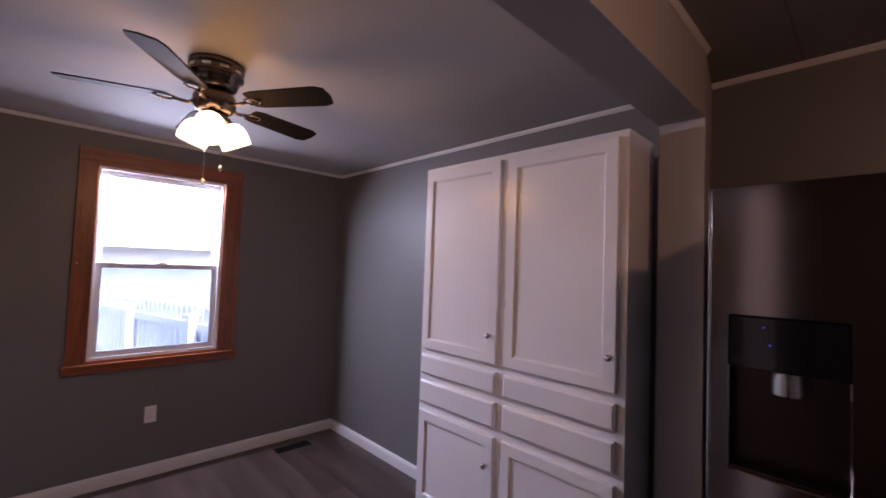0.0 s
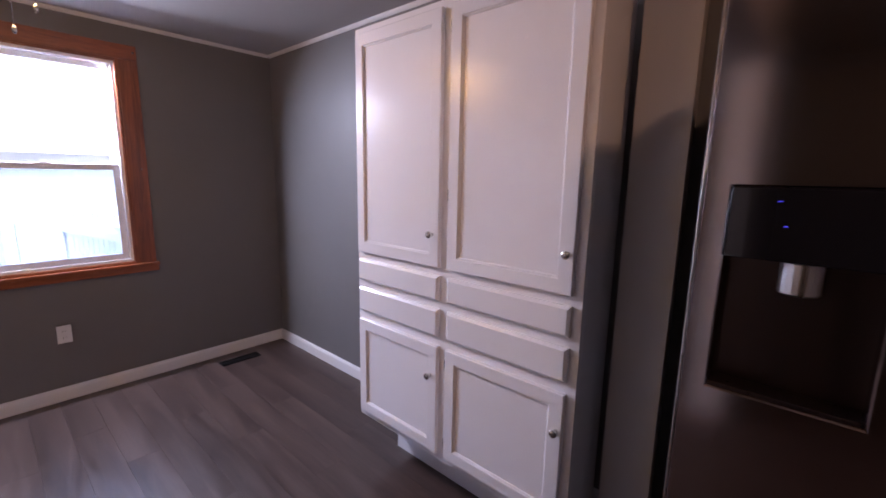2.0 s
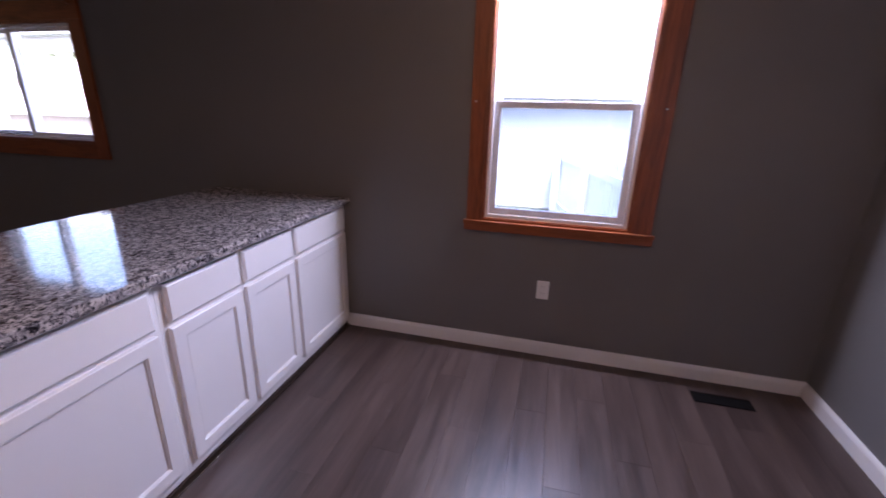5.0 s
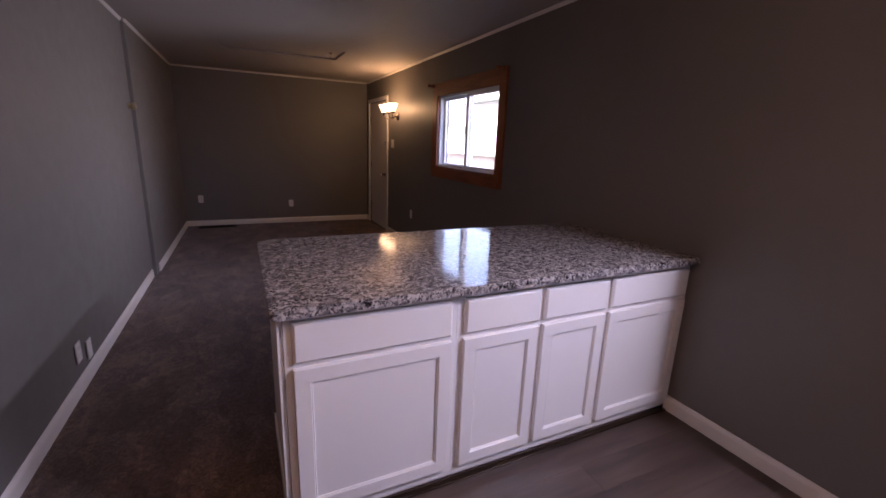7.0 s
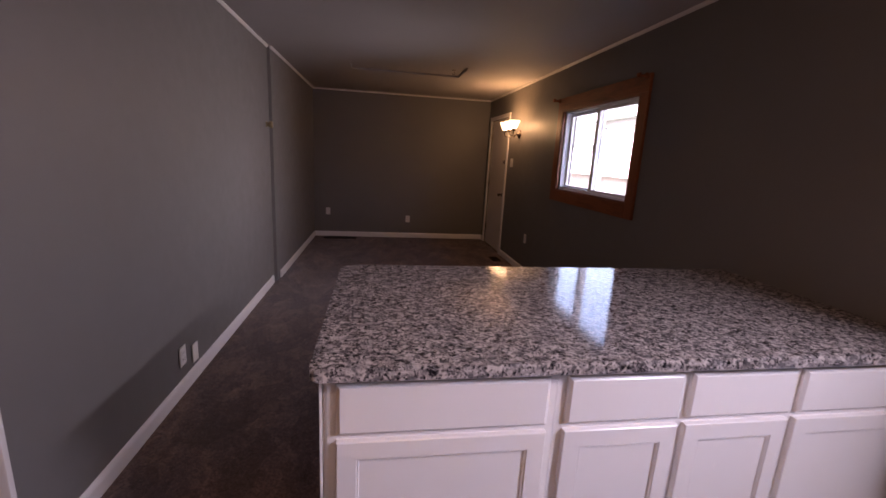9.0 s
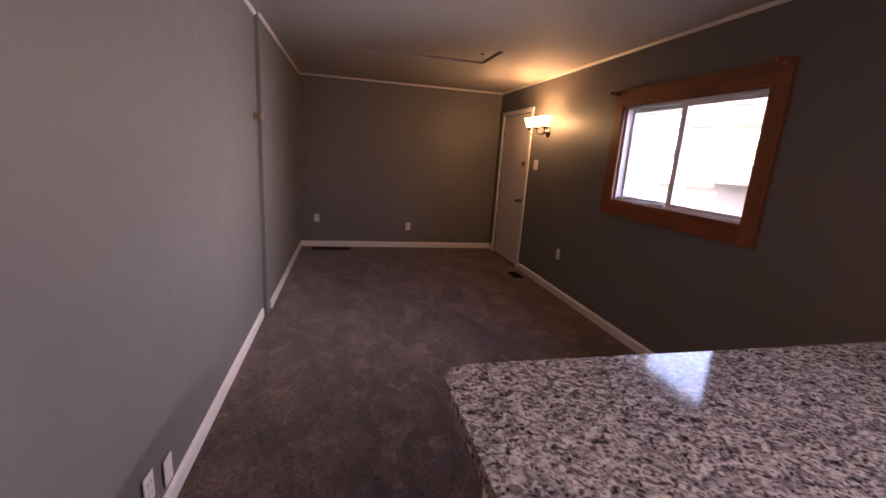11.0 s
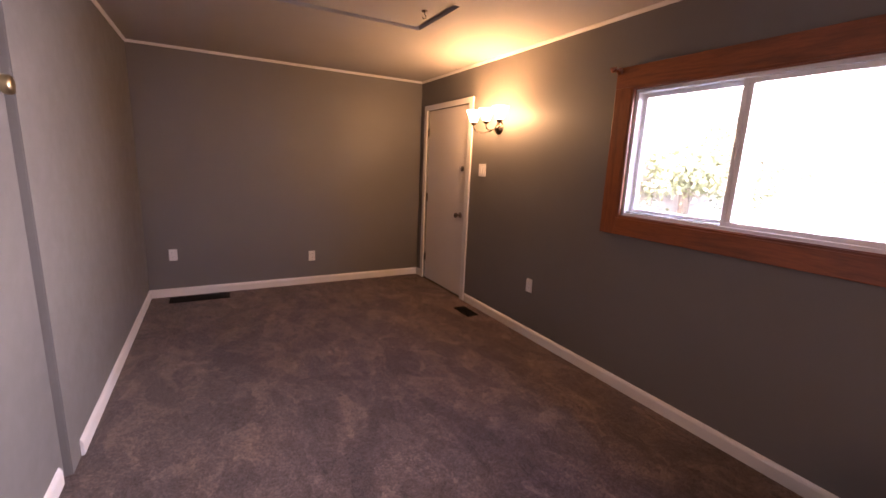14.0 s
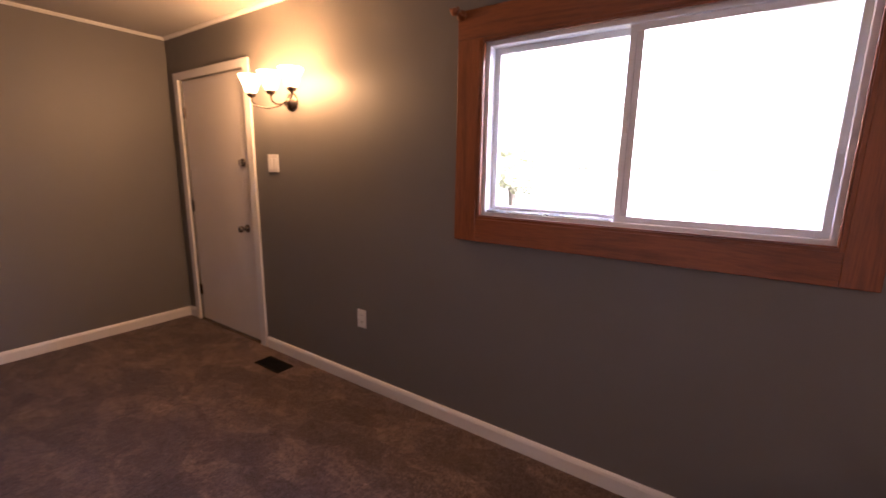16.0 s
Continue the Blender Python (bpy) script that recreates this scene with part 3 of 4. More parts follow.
def switch(at, rz, label, half=0.058, rockers=(-0.023, 0.023)):
    e = thing("light_switch", label, "light switch", at, rz)
    part("cover_plate", boxes((-half, half, -0.007, 0, -0.060, 0.060), bevel=0.003), PLATE, e)
    for dx in rockers:
        part("rocker", boxes((dx - 0.016, dx + 0.016, -0.011, -0.0072, -0.034, 0.034), bevel=0.002), PLATE, e)


switch((-0.0005, 7.615, 1.398), -90, "white double light switch beside the entry door")
switch((-2.9985, 3.053, 1.440), 89.5, "white single light switch near the wall end", 0.036, (0.0,))


# ---------- floor registers ----------
def register(at, w, d, n, label, rz=0, category="floor register"):
    e = thing("floor_register", label, category, at, rz, "floor registers")
    part("frame", boxes((-w / 2, w / 2, -d / 2, -d / 2 + 0.014, 0, 0.006), (-w / 2, w / 2, d / 2 - 0.014, d / 2, 0, 0.006),
                        (-w / 2, -w / 2 + 0.014, -d / 2 + 0.014, d / 2 - 0.014, 0, 0.006), (w / 2 - 0.014, w / 2, -d / 2 + 0.014, d / 2 - 0.014, 0, 0.006), bevel=0.0015), VENT, e)
    # Flat black sheet in place of the shade down inside the opening.
    part("duct_shade", boxes((-w / 2 + 0.014, w / 2 - 0.014, -d / 2 + 0.014, d / 2 - 0.014, 0.0, 0.001)), VENT, e)
    step = (w - 0.028) / n
    for i in range(n):
        x = -w / 2 + 0.014 + step * (i + 0.5)
        part("louver", boxes((x - step * 0.28, x + step * 0.28, -d / 2 + 0.014, d / 2 - 0.014, 0.0015, 0.005)), VENT, e)


register((-0.185, 0.455, 0.0005), 0.29, 0.09, 16, "dark bronze floor register in the vinyl floor", 90)
register((-0.165, 7.515, 0.0045), 0.27, 0.13, 14, "dark bronze floor register in the carpet", 90)
register((-2.49, 8.88, 0.0045), 0.53, 0.19, 24, "long dark return grille in the carpet", 0, "return grille")


# ---------- cabinets ----------
def shaker_door(name, parent, x0, x1, z0, z1, yf, s, rail=0.052, t=0.019):
    """A framed door with a sunk panel. s: +1 faces +y, -1 faces -y; yf is its front."""
    yb = yf - s * t
    lo, hi = min(yf, yb), max(yf, yb)
    bm = bmesh.new()
    ring_mesh(bm, (x0, x1, z0, z1), (x0 + rail, x1 - rail, z0 + rail, z1 - rail), yb, yf, 0.0025)
    d = part(name, bm, CAB, parent)
    p0, p1 = sorted((yb + s * 0.002, yf - s * 0.009))
    part("panel", boxes((x0 + rail - 0.002, x1 - rail + 0.002, p0, p1, z0 + rail - 0.002, z1 - rail + 0.002)), CAB, d)
    bm = bmesh.new()
    w = 0.006
    ring_mesh(bm, (x0 + rail, x1 - rail, z0 + rail, z1 - rail), (x0 + rail + w, x1 - rail - w, z0 + rail + w, z1 - rail - w), yf - s * 0.009, yf - s * 0.0035, 0.002)
    part("panel_moulding", bm, CAB, d)
    return d


def drawer_front(parent, x0, x1, z0, z1, yf, s, t=0.019):
    bm = bmesh.new()
    yb = yf - s * t
    e = 0.010
    back = [bm.verts.new(p) for p in ((x0, yb, z0), (x1, yb, z0), (x1, yb, z1), (x0, yb, z1))]
    ym = yf - s * 0.008
    mid = [bm.verts.new(p) for p in ((x0, ym, z0), (x1, ym, z0), (x1, ym, z1), (x0, ym, z1))]
    front = [bm.verts.new(p) for p in ((x0 + e, yf, z0 + e), (x1 - e, yf, z0 + e), (x1 - e, yf, z1 - e), (x0 + e, yf, z1 - e))]
    bm.faces.new(back)
    bm.faces.new(front)
    for a, b in ((back, mid), (mid, front)):
        for i in range(4):
            bm.faces.new((a[i], a[(i + 1) % 4], b[(i + 1) % 4], b[i]))
    return part("drawer_front", bm, CAB, parent)


def knob(parent, x, y, z, s):
    bm = bmesh.new()
    lathe(bm, [(0.008, 0), (0.006, 0.006), (0.006, 0.012), (0.013, 0.017), (0.015, 0.022), (0.012, 0.027), (0.004, 0.029)], (x, y, z), (0, s, 0), 16)
    part("knob", bm, CHROME, parent, "brushed nickel knob", True)


# tall pantry cupboard
PX0, PX1, PF = -2.957, -1.806, 0.494
pantry = thing("pantry_cupboard", "tall white painted pantry cupboard with four doors and four drawers, closed", "cupboard", (-2.365, 0.3, 0))
off = Vector((2.365, -0.3, 0))


def pb(*specs, bevel=0.0):
    bm = boxes(*specs, bevel=bevel)
    bmesh.ops.translate(bm, vec=off, verts=bm.verts)
    return bm


part("body", pb((PX0, PX1, 0.25, PF - 0.02, 0.235, 2.115), bevel=0.002), CAB, pantry)
XM0, XM1 = -2.399, -2.353
part("face_frame", ladder(PX0 + off.x, PX1 + off.x, 0.235, 2.115, [(PX0 + 0.036 + off.x, XM0 - 0.012 + off.x), (XM1 + 0.012 + off.x, PX1 - 0.024 + off.x)],
     [(0.290, 0.750), (0.822, 0.915), (0.980, 1.055), (1.120, 2.070)], PF - 0.0195 + off.y, PF + off.y), CAB, pantry)
part("toe_kick", pb((PX0 + 0.02, PX1 - 0.10, 0.26, 0.325, 0.0, 0.2345)), CAB, pantry)
YF = PF + 0.0195
for x0, x1, kx in ((-2.925, XM0, -2.905), (XM1, -1.826, -2.318)):
    X0, X1 = x0 + off.x, x1 + off.x
    YY = YF + off.y
    d = shaker_door("upper_door", pantry, X0, X1, 1.106, 2.086, YY, 1)
    knob(d, kx + off.x, YY, 1.240, 1)
    drawer_front(pantry, X0, X1, 0.965, 1.070, YY, 1)
    drawer_front(pantry, X0, X1, 0.808, 0.929, YY, 1)
    d = shaker_door("lower_door", pantry, X0, X1, 0.272, 0.766, YY, 1)
    knob(d, kx + off.x, YY, 0.630, 1)
    for zz in (2.01, 1.40, 0.70, 0.34):
        hx = X1 + 0.004 if kx < -2.5 else X1 + 0.004
        part("hinge", boxes((hx - 0.003, hx + 0.003, YY - 0.016, YY - 0.006, zz - 0.022, zz + 0.022), bevel=0.001), CHROME, pantry)


# peninsula: three base cabinets and a granite top
def base_cabinet(x0, x1, doors, label):
    cx = (x0 + x1) / 2
    e = thing("base_cabinet", label, "base cabinet", (cx, 3.1, 0), 0, "peninsula cabinets")
    yF = 2.745 - 3.1
    part("body", boxes((x0 - cx, x1 - cx, yF + 0.02, 3.38 - 3.1, 0.032, 0.8695)), CAB, e)
    part("face_frame", ladder(x0 - cx, x1 - cx, 0.032, 0.8695, [(a + 0.012 - cx, b - 0.012 - cx) for a, b in doors], [(0.092, 0.668), (0.705, 0.838)], yF, yF + 0.0195), CAB, e)
    part("toe_kick", boxes((x0 + 0.004 - cx, x1 - cx - 0.002, yF + 0.022, yF + 0.042, 0, 0.0315)), CAB, e)
    for a, b in doors:
        shaker_door("door", e, a - cx, b - cx, 0.080, 0.674, yF - 0.0195, -1, 0.055)
        drawer_front(e, a - cx, b - cx, 0.694, 0.844, yF - 0.0195, -1)
    return e


base_cabinet(-2.018, -1.378, [(-1.993, -1.404)], "white painted base cabinet with one wide door under granite")
base_cabinet(-1.377, -0.577, [(-1.349, -0.981), (-0.956, -0.590)], "white painted base cabinet with two narrow doors under granite")
base_cabinet(-0.576, -0.002, [(-0.562, -0.020)], "white painted base cabinet with one door against the wall")
end = thing("end_panel", "white painted end panel of the peninsula with a narrow corner post", "end panel", (-2.024, 3.045, 0))
part("panel", boxes((-0.006, 0.005, -0.285, 0.335, 0.0, 0.8695), bevel=0.002), CAB, end)
part("corner_post", boxes((-0.014, -0.0065, -0.300, -0.235, 0.0, 0.8695), (-0.014, -0.0065, -0.235, 0.335, 0.0, 0.10), bevel=0.002), CAB, end)

top = thing("countertop", "polished grey speckled granite countertop on the peninsula", "countertop", (-1.03, 3.2, 0.870))
bm = bmesh.new()
cx, cy = 1.03, 3.2


def corner(x, y, r, a0):
    return [(x + r * math.cos(radians(a0 + 90 * k / 6)), y + r * math.sin(radians(a0 + 90 * k / 6))) for k in range(7)]


outline = [(-0.001, 2.695), (-0.001, 3.705)] + corner(-2.056 + 0.07, 3.705 - 0.07, 0.07, 90) + corner(-2.056 + 0.018, 2.695 + 0.018, 0.018, 180)
prism(bm, [(x + cx, y - cy) for x, y in outline], 0, 0.0365)
bmesh.ops.bevel(bm, geom=[e for e in bm.edges if abs(e.verts[0].co.z - e.verts[1].co.z) < 1e-5], offset=0.008, segments=3, profile=0.6, affect="EDGES")
part("slab", bm, GRANITE, top)

# ---------- refrigerator ----------
FX0, FX1, FF = -4.09, -3.312, 0.866
fridge = thing("refrigerator", "dark stainless french-door refrigerator with water dispenser and two bar handles, closed", "refrigerator", (-3.69, 0.45, 0))
fo = Vector((3.69, -0.45, 0))


def fb(*specs, bevel=0.0):
    bm = boxes(*specs, bevel=bevel)
    bmesh.ops.translate(bm, vec=fo, verts=bm.verts)
    return bm


FM = -3.702
part("body", fb((FX0, FX1, 0.06, FF - 0.066, 0.03, 1.79), bevel=0.004), RECESS, fridge)
for fx in (FX0 + 0.07, FX1 - 0.07):
    for fy in (0.12, 0.62):
        part("foot", fb((fx - 0.02, fx + 0.02, fy, fy + 0.04, 0, 0.03)), RECESS, fridge)
DX0, DX1 = -3.570, -3.357      # dispenser, across
part("left_door", fb((FX0 + 0.003, FM - 0.004, FF - 0.06, FF, 0.68, 1.785), bevel=0.007), STEEL, fridge)
# door with the dispenser: built round the recess
bm = bmesh.new()
ring_mesh(bm, (FM + 0.004 + fo.x, FX1 - 0.003 + fo.x, 0.68, 1.785), (DX0 + fo.x, DX1 + fo.x, 1.10, 1.468), FF - 0.06 + fo.y, FF + fo.y, 0.003)
rd = part("dispenser_door", bm, STEEL, fridge)
part("recess_back", fb((DX0, DX1, FF - 0.060, FF - 0.055, 1.10, 1.468)), DARKSTEEL, rd)
# Lighter steel strip stands for the window light caught along the door's edge.
part("door_edge", fb((FX1 - 0.0025, FX1 + 0.002, FF - 0.058, FF - 0.002, 0.685, 1.780), bevel=0.002), BRIGHT, rd, "steel door edge, brightened for the window light it reflects")
part("control_panel", fb((DX0 + 0.001, DX1 - 0.001, FF - 0.050, FF + 0.004, 1.346, 1.467), bevel=0.002), BLACK, rd, "glossy black dispenser control panel")
for lx, lz in ((-3.437, 1.405), (-3.425, 1.445)):
    part("indicator_light", fb((lx - 0.0025, lx + 0.0025, FF + 0.0042, FF + 0.005, lz - 0.0012, lz + 0.0012)), LED, rd)
bm = bmesh.new()
lathe(bm, [(0.029, 0), (0.029, -0.050), (0.026, -0.053)], (-3.465 + fo.x, FF - 0.026 + fo.y, 1.345), (0, 0, 1), 20)
part("spout", bm, BRIGHT, rd, "round steel ice chute")
part("drip_tray", fb((DX0 + 0.002, DX1 - 0.002, FF - 0.053, FF - 0.002, 1.101, 1.110), bevel=0.002), DARKSTEEL, rd)
part("freezer_drawer", fb((FX0 + 0.003, FX1 - 0.003, FF - 0.06, FF, 0.07, 0.67), bevel=0.007), STEEL, fridge)
part("grille", fb((FX0 + 0.02, FX1 - 0.02, FF - 0.09, FF - 0.05, 0.012, 0.062)), RECESS, fridge)
for hx in (-3.674, -3.734):
    bm = bmesh.new()
    lathe(bm, [(0.006, 0.0), (0.0125, 0.003), (0.0125, 0.807), (0.006, 0.810)], (hx, FF + 0.050, 0.812), (0, 0, 1), 20)
    for hz in (0.875, 1.560):
        lathe(bm, [(0.009, 0.0), (0.008, 0.040)], (hx, FF, hz), (0, 1, 0), 12)
    bmesh.ops.translate(bm, vec=fo, verts=bm.verts)
    part("door_handle", bm, BRIGHT, fridge, "long round steel bar handle", True)
bm = bmesh.new()
tube(bm, [(-4.02, FF, 0.60), (-4.02, FF + 0.05, 0.60), (-3.36, FF + 0.05, 0.60), (-3.36, FF, 0.60)], 0.012, 12)
bmesh.ops.translate(bm, vec=fo, verts=bm.verts)
part("drawer_handle", bm, BRIGHT, fridge, "steel bar handle", True)


# ---------- ceiling fan ----------
FAN = (-1.61, 1.575, H)
fan = thing("ceiling_fan", "flush-mount ceiling fan with five dark blades and three lit frosted shades", "ceiling fan", FAN)
bm = bmesh.new()
lathe(bm, [(0.110, 0), (0.110, -0.020), (0.105, -0.024), (0.105, -0.046), (0.110, -0.050), (0.110, -0.056), (0.096, -0.062), (0.090, -0.085), (0.080, -0.108), (0.060, -0.118)], seg=40)
part("canopy", bm, BRONZE, fan, "aged nickel flush canopy", True)
for k in range(10):
    a = 2 * math.pi * k / 10
    bm = boxes((0.1052, 0.1085, -0.016, 0.016, -0.041, -0.031))
    bmesh.ops.rotate(bm, cent=(0, 0, 0), matrix=Matrix.Rotation(a, 3, "Z"), verts=bm.verts)
    part("vent_slot", bm, BRIGHT, fan)
bm = bmesh.new()
lathe(bm, [(0.060, -0.1185), (0.075, -0.128), (0.085, -0.150), (0.085, -0.185), (0.070, -0.205), (0.055, -0.215)], seg=32)
part("motor", bm, BRONZE, fan, "aged nickel motor housing", True)
bm = bmesh.new()
lathe(bm, [(0.045, -0.2155), (0.055, -0.225), (0.055, -0.255), (0.030, -0.270), (0.012, -0.285)], seg=28)
part("light_kit", bm, BRONZE, fan, "aged nickel light fitter", True)
for k in range(5):
    a = radians(-74 + 72 * k)
    R = Matrix.Rotation(a, 3, "Z")
    bm = bmesh.new()
    tube(bm, [(0.07, 0, -0.165), (0.10, 0, -0.182), (0.13, 0.0, -0.178), (0.155, 0, -0.172)], 0.008, 8)
    tube(bm, [(0.150, 0.0, -0.172), (0.165, 0.026, -0.172), (0.20, 0.030, -0.172), (0.225, 0.0, -0.172), (0.20, -0.030, -0.172), (0.165, -0.026, -0.172), (0.150, 0, -0.172)], 0.005, 8)
    bmesh.ops.rotate(bm, cent=(0, 0, 0), matrix=R, verts=bm.verts)
    arm = part("blade_arm", bm, BRONZE, fan, "", True)
    bm = bmesh.new()
    pts = [(0.17, -0.045), (0.21, -0.056), (0.50, -0.064), (0.535, -0.050), (0.545, 0), (0.535, 0.050), (0.50, 0.064), (0.21, 0.056), (0.17, 0.045)]
    prism(bm, pts, -0.003, 0.003)
    bmesh.ops.rotate(bm, cent=(0.3, 0, 0), matrix=Matrix.Rotation(radians(-12), 3, "X"), verts=bm.verts)
    bmesh.ops.translate(bm, vec=(0, 0, -0.163), verts=bm.verts)
    me_ob = part("blade", bm, BLADE, fan, "dark walnut fan blade")
    me_ob.rotation_euler = (0, 0, a)
FANSHADE = make_shade(0.55)
for k in range(3):
    a = radians(36 + 120 * k)
    d = Vector((math.cos(a), math.sin(a), 0))
    base = d * 0.055 + Vector((0, 0, -0.240))
    ax = (d * 0.52 + Vector((0, 0, -1))).normalized()
    bm = bmesh.new()
    lathe(bm, [(0.014, -0.02), (0.022, 0.0), (0.026, 0.014), (0.020, 0.022)], base, ax, 16)
    part("shade_holder", bm, BRONZE, fan, "", True)
    bm = bmesh.new()
    outer = [(0.024, 0.008), (0.042, 0.016), (0.055, 0.034), (0.062, 0.060), (0.064, 0.088), (0.061, 0.112)]
    lathe(bm, outer + [(r - 0.003, h) for r, h in outer[::-1]], base, ax, 24, closed=False)
    part("shade", bm, FANSHADE, fan, "lit frosted bell shade", True).visible_shadow = False
    ld = bpy.data.lights.new("fan_bulb", "POINT")
    ld.energy, ld.color, ld.shadow_soft_size = FAN_WATTS, WARM, 0.04
    lo = new("fan_bulb", ld)
    lo.location = Vector(FAN) + base + ax * 0.07
for cx_, cy_, zl in ((0.03, 0.02, -0.50), (-0.02, -0.03, -0.44)):
    bm = bmesh.new()
    tube(bm, [(cx_, cy_, -0.262), (cx_, cy_, zl)], 0.0018, 6)
    lathe(bm, [(0.003, 0), (0.006, -0.008), (0.007, -0.018), (0.003, -0.026)], (cx_, cy_, zl), (0, 0, 1), 10)
    part("pull_chain", bm, CHROME, fan, "", True)

# ---------- kitchen ceiling light ----------
kl = thing("ceiling_light", "round kitchen ceiling light with a frosted dome", "ceiling light", (-4.25, 1.65, H))
bm = bmesh.new()
lathe(bm, [(0.15, 0), (0.15, -0.015), (0.135, -0.02)], seg=32)
part("base", bm, BRONZE, kl, smooth=True)
bm = bmesh.new()
lathe(bm, [(0.134, -0.0205), (0.125, -0.05), (0.09, -0.08), (0.03, -0.095)], seg=32)
part("diffuser", bm, make_shade(0.8, (1.0, 0.66, 0.32, 1)), kl, smooth=True).visible_shadow = False
ld = bpy.data.lights.new("kitchen_bulb", "POINT")
ld.energy, ld.color, ld.shadow_soft_size = KITCHEN_WATTS, SOFT_WARM, 0.05
new("kitchen_bulb", ld).location = (-4.25, 1.65, H - 0.05)

# ---------- wall sconce ----------
SC = (-0.0005, 7.382, 1.782)
sc = thing("wall_sconce", "three-light wall fixture with nickel scroll arms and lit frosted shades", "wall light", SC)
bm = bmesh.new()
lathe(bm, [(0.060, 0), (0.058, 0.008), (0.045, 0.018), (0.020, 0.028), (0.012, 0.045)], (0, 0, 0), (-1, 0, 0), 28)
part("backplate", bm, BRONZE, sc, "round aged nickel backplate", True)
SCSHADE = make_shade(0.8)
for dy in (-0.205, 0.0, 0.205):
    bm = bmesh.new()
    if dy:
        pts = [(-0.04, 0, 0), (-0.075, dy * 0.15, -0.030), (-0.11, dy * 0.45, -0.045), (-0.145, dy * 0.80, -0.030), (-0.152, dy, 0.0), (-0.150, dy, 0.024)]
    else:
        pts = [(-0.04, 0, 0), (-0.08, 0, -0.022), (-0.12, 0, -0.025), (-0.145, 0, -0.008), (-0.150, 0, 0.024)]
    tube(bm, pts, 0.0055, 8)
    part("arm", bm, BRONZE, sc, "", True)
    bm = bmesh.new()
    lathe(bm, [(0.006, 0), (0.022, 0.008), (0.028, 0.020), (0.026, 0.032)], (-0.150, dy, 0.022), (0, 0, 1), 18)
    part("cup", bm, BRONZE, sc, "", True)
    bm = bmesh.new()
    outer = [(0.026, 0.030), (0.036, 0.045), (0.046, 0.075), (0.060, 0.110), (0.072, 0.135)]
    lathe(bm, outer + [(r - 0.003, h) for r, h in outer[::-1]], (-0.150, dy, 0.020), (0, 0, 1), 24, closed=False)
    part("shade", bm, SCSHADE, sc, "lit frosted flared shade", True).visible_shadow = False
    ld = bpy.data.lights.new("sconce_bulb", "POINT")
    ld.energy, ld.color, ld.shadow_soft_size = SCONCE_WATTS, SCONCE_WARM, 0.04
    new("sconce_bulb", ld).location = Vector(SC) + Vector((-0.150, dy, 0.105))

# knob at the wall seam and hook by the hatch
e = thing("wall_latch", "short round antique brass knob on the grey wall beside the seam", "knob", (-2.984, 6.255, 1.652))
bm = bmesh.new()
lathe(bm, [(0.030, 0), (0.030, 0.004), (0.020, 0.008), (0.019, 0.022), (0.030, 0.028), (0.034, 0.034), (0.034, 0.052), (0.030, 0.058), (0.010, 0.060)], (0, 0, 0), (1, 0, 0), 24)
part("knob", bm, BRASS, e, smooth=True)
e = thing("ceiling_hook", "small metal swivel hook screwed to the attic hatch", "hook", (-1.035, 6.87, H + 0.0195))
bm = bmesh.new()
lathe(bm, [(0.020, 0), (0.019, -0.005), (0.006, -0.009)], seg=16)
part("rose", bm, BRONZE, e, smooth=True)
bm = bmesh.new()
tube(bm, [(0, 0, -0.008), (0, 0, -0.018), (0.012, 0, -0.032), (0.010, 0, -0.048), (-0.008, 0, -0.050), (-0.014, 0, -0.038)], 0.003, 8)
part("hook", bm, BRONZE, e, smooth=True)
structure("hatch_board", boxes((HX0 + 0.004, HX1 - 0.010, HY0 + 0.004, HY1 - 0.004, H + 0.020, H + 0.0275)), CEIL, "painted attic hatch board")

# ---------- outside ----------
G = -0.55
structure("ground", boxes((T + 0.001, 900, -900, 900, G - 0.2, G), (-900, KX - T - 0.001, -900, 900, G - 0.2, G),
                          (KX - T - 0.001, T + 0.001, -900, -T - 0.001, G - 0.2, G), (KX - T - 0.001, T + 0.001, LEN + T + 0.001, 900, G - 0.2, G)), GRASS, "lawn")
bm = bmesh.new()
v0 = [bm.verts.new((x, -0.7, z)) for x, z in ((T + 0.001, H + 0.02), (0.45, H - 0.02), (0.47, H + 0.12), (-3.0, H + 1.3), (KX - 0.7, H + 0.13), (T + 0.001, H + 0.125))]
v1 = [bm.verts.new((v.co.x, LEN + 0.7, v.co.z)) for v in v0]
bm.faces.new(v0)
bm.faces.new(v1[::-1])
for i in range(6):
    bm.faces.new((v0[i], v0[(i + 1) % 6], v1[(i + 1) % 6], v1[i]))
structure("roof", bm, VINYL, "own roof with its white soffit")


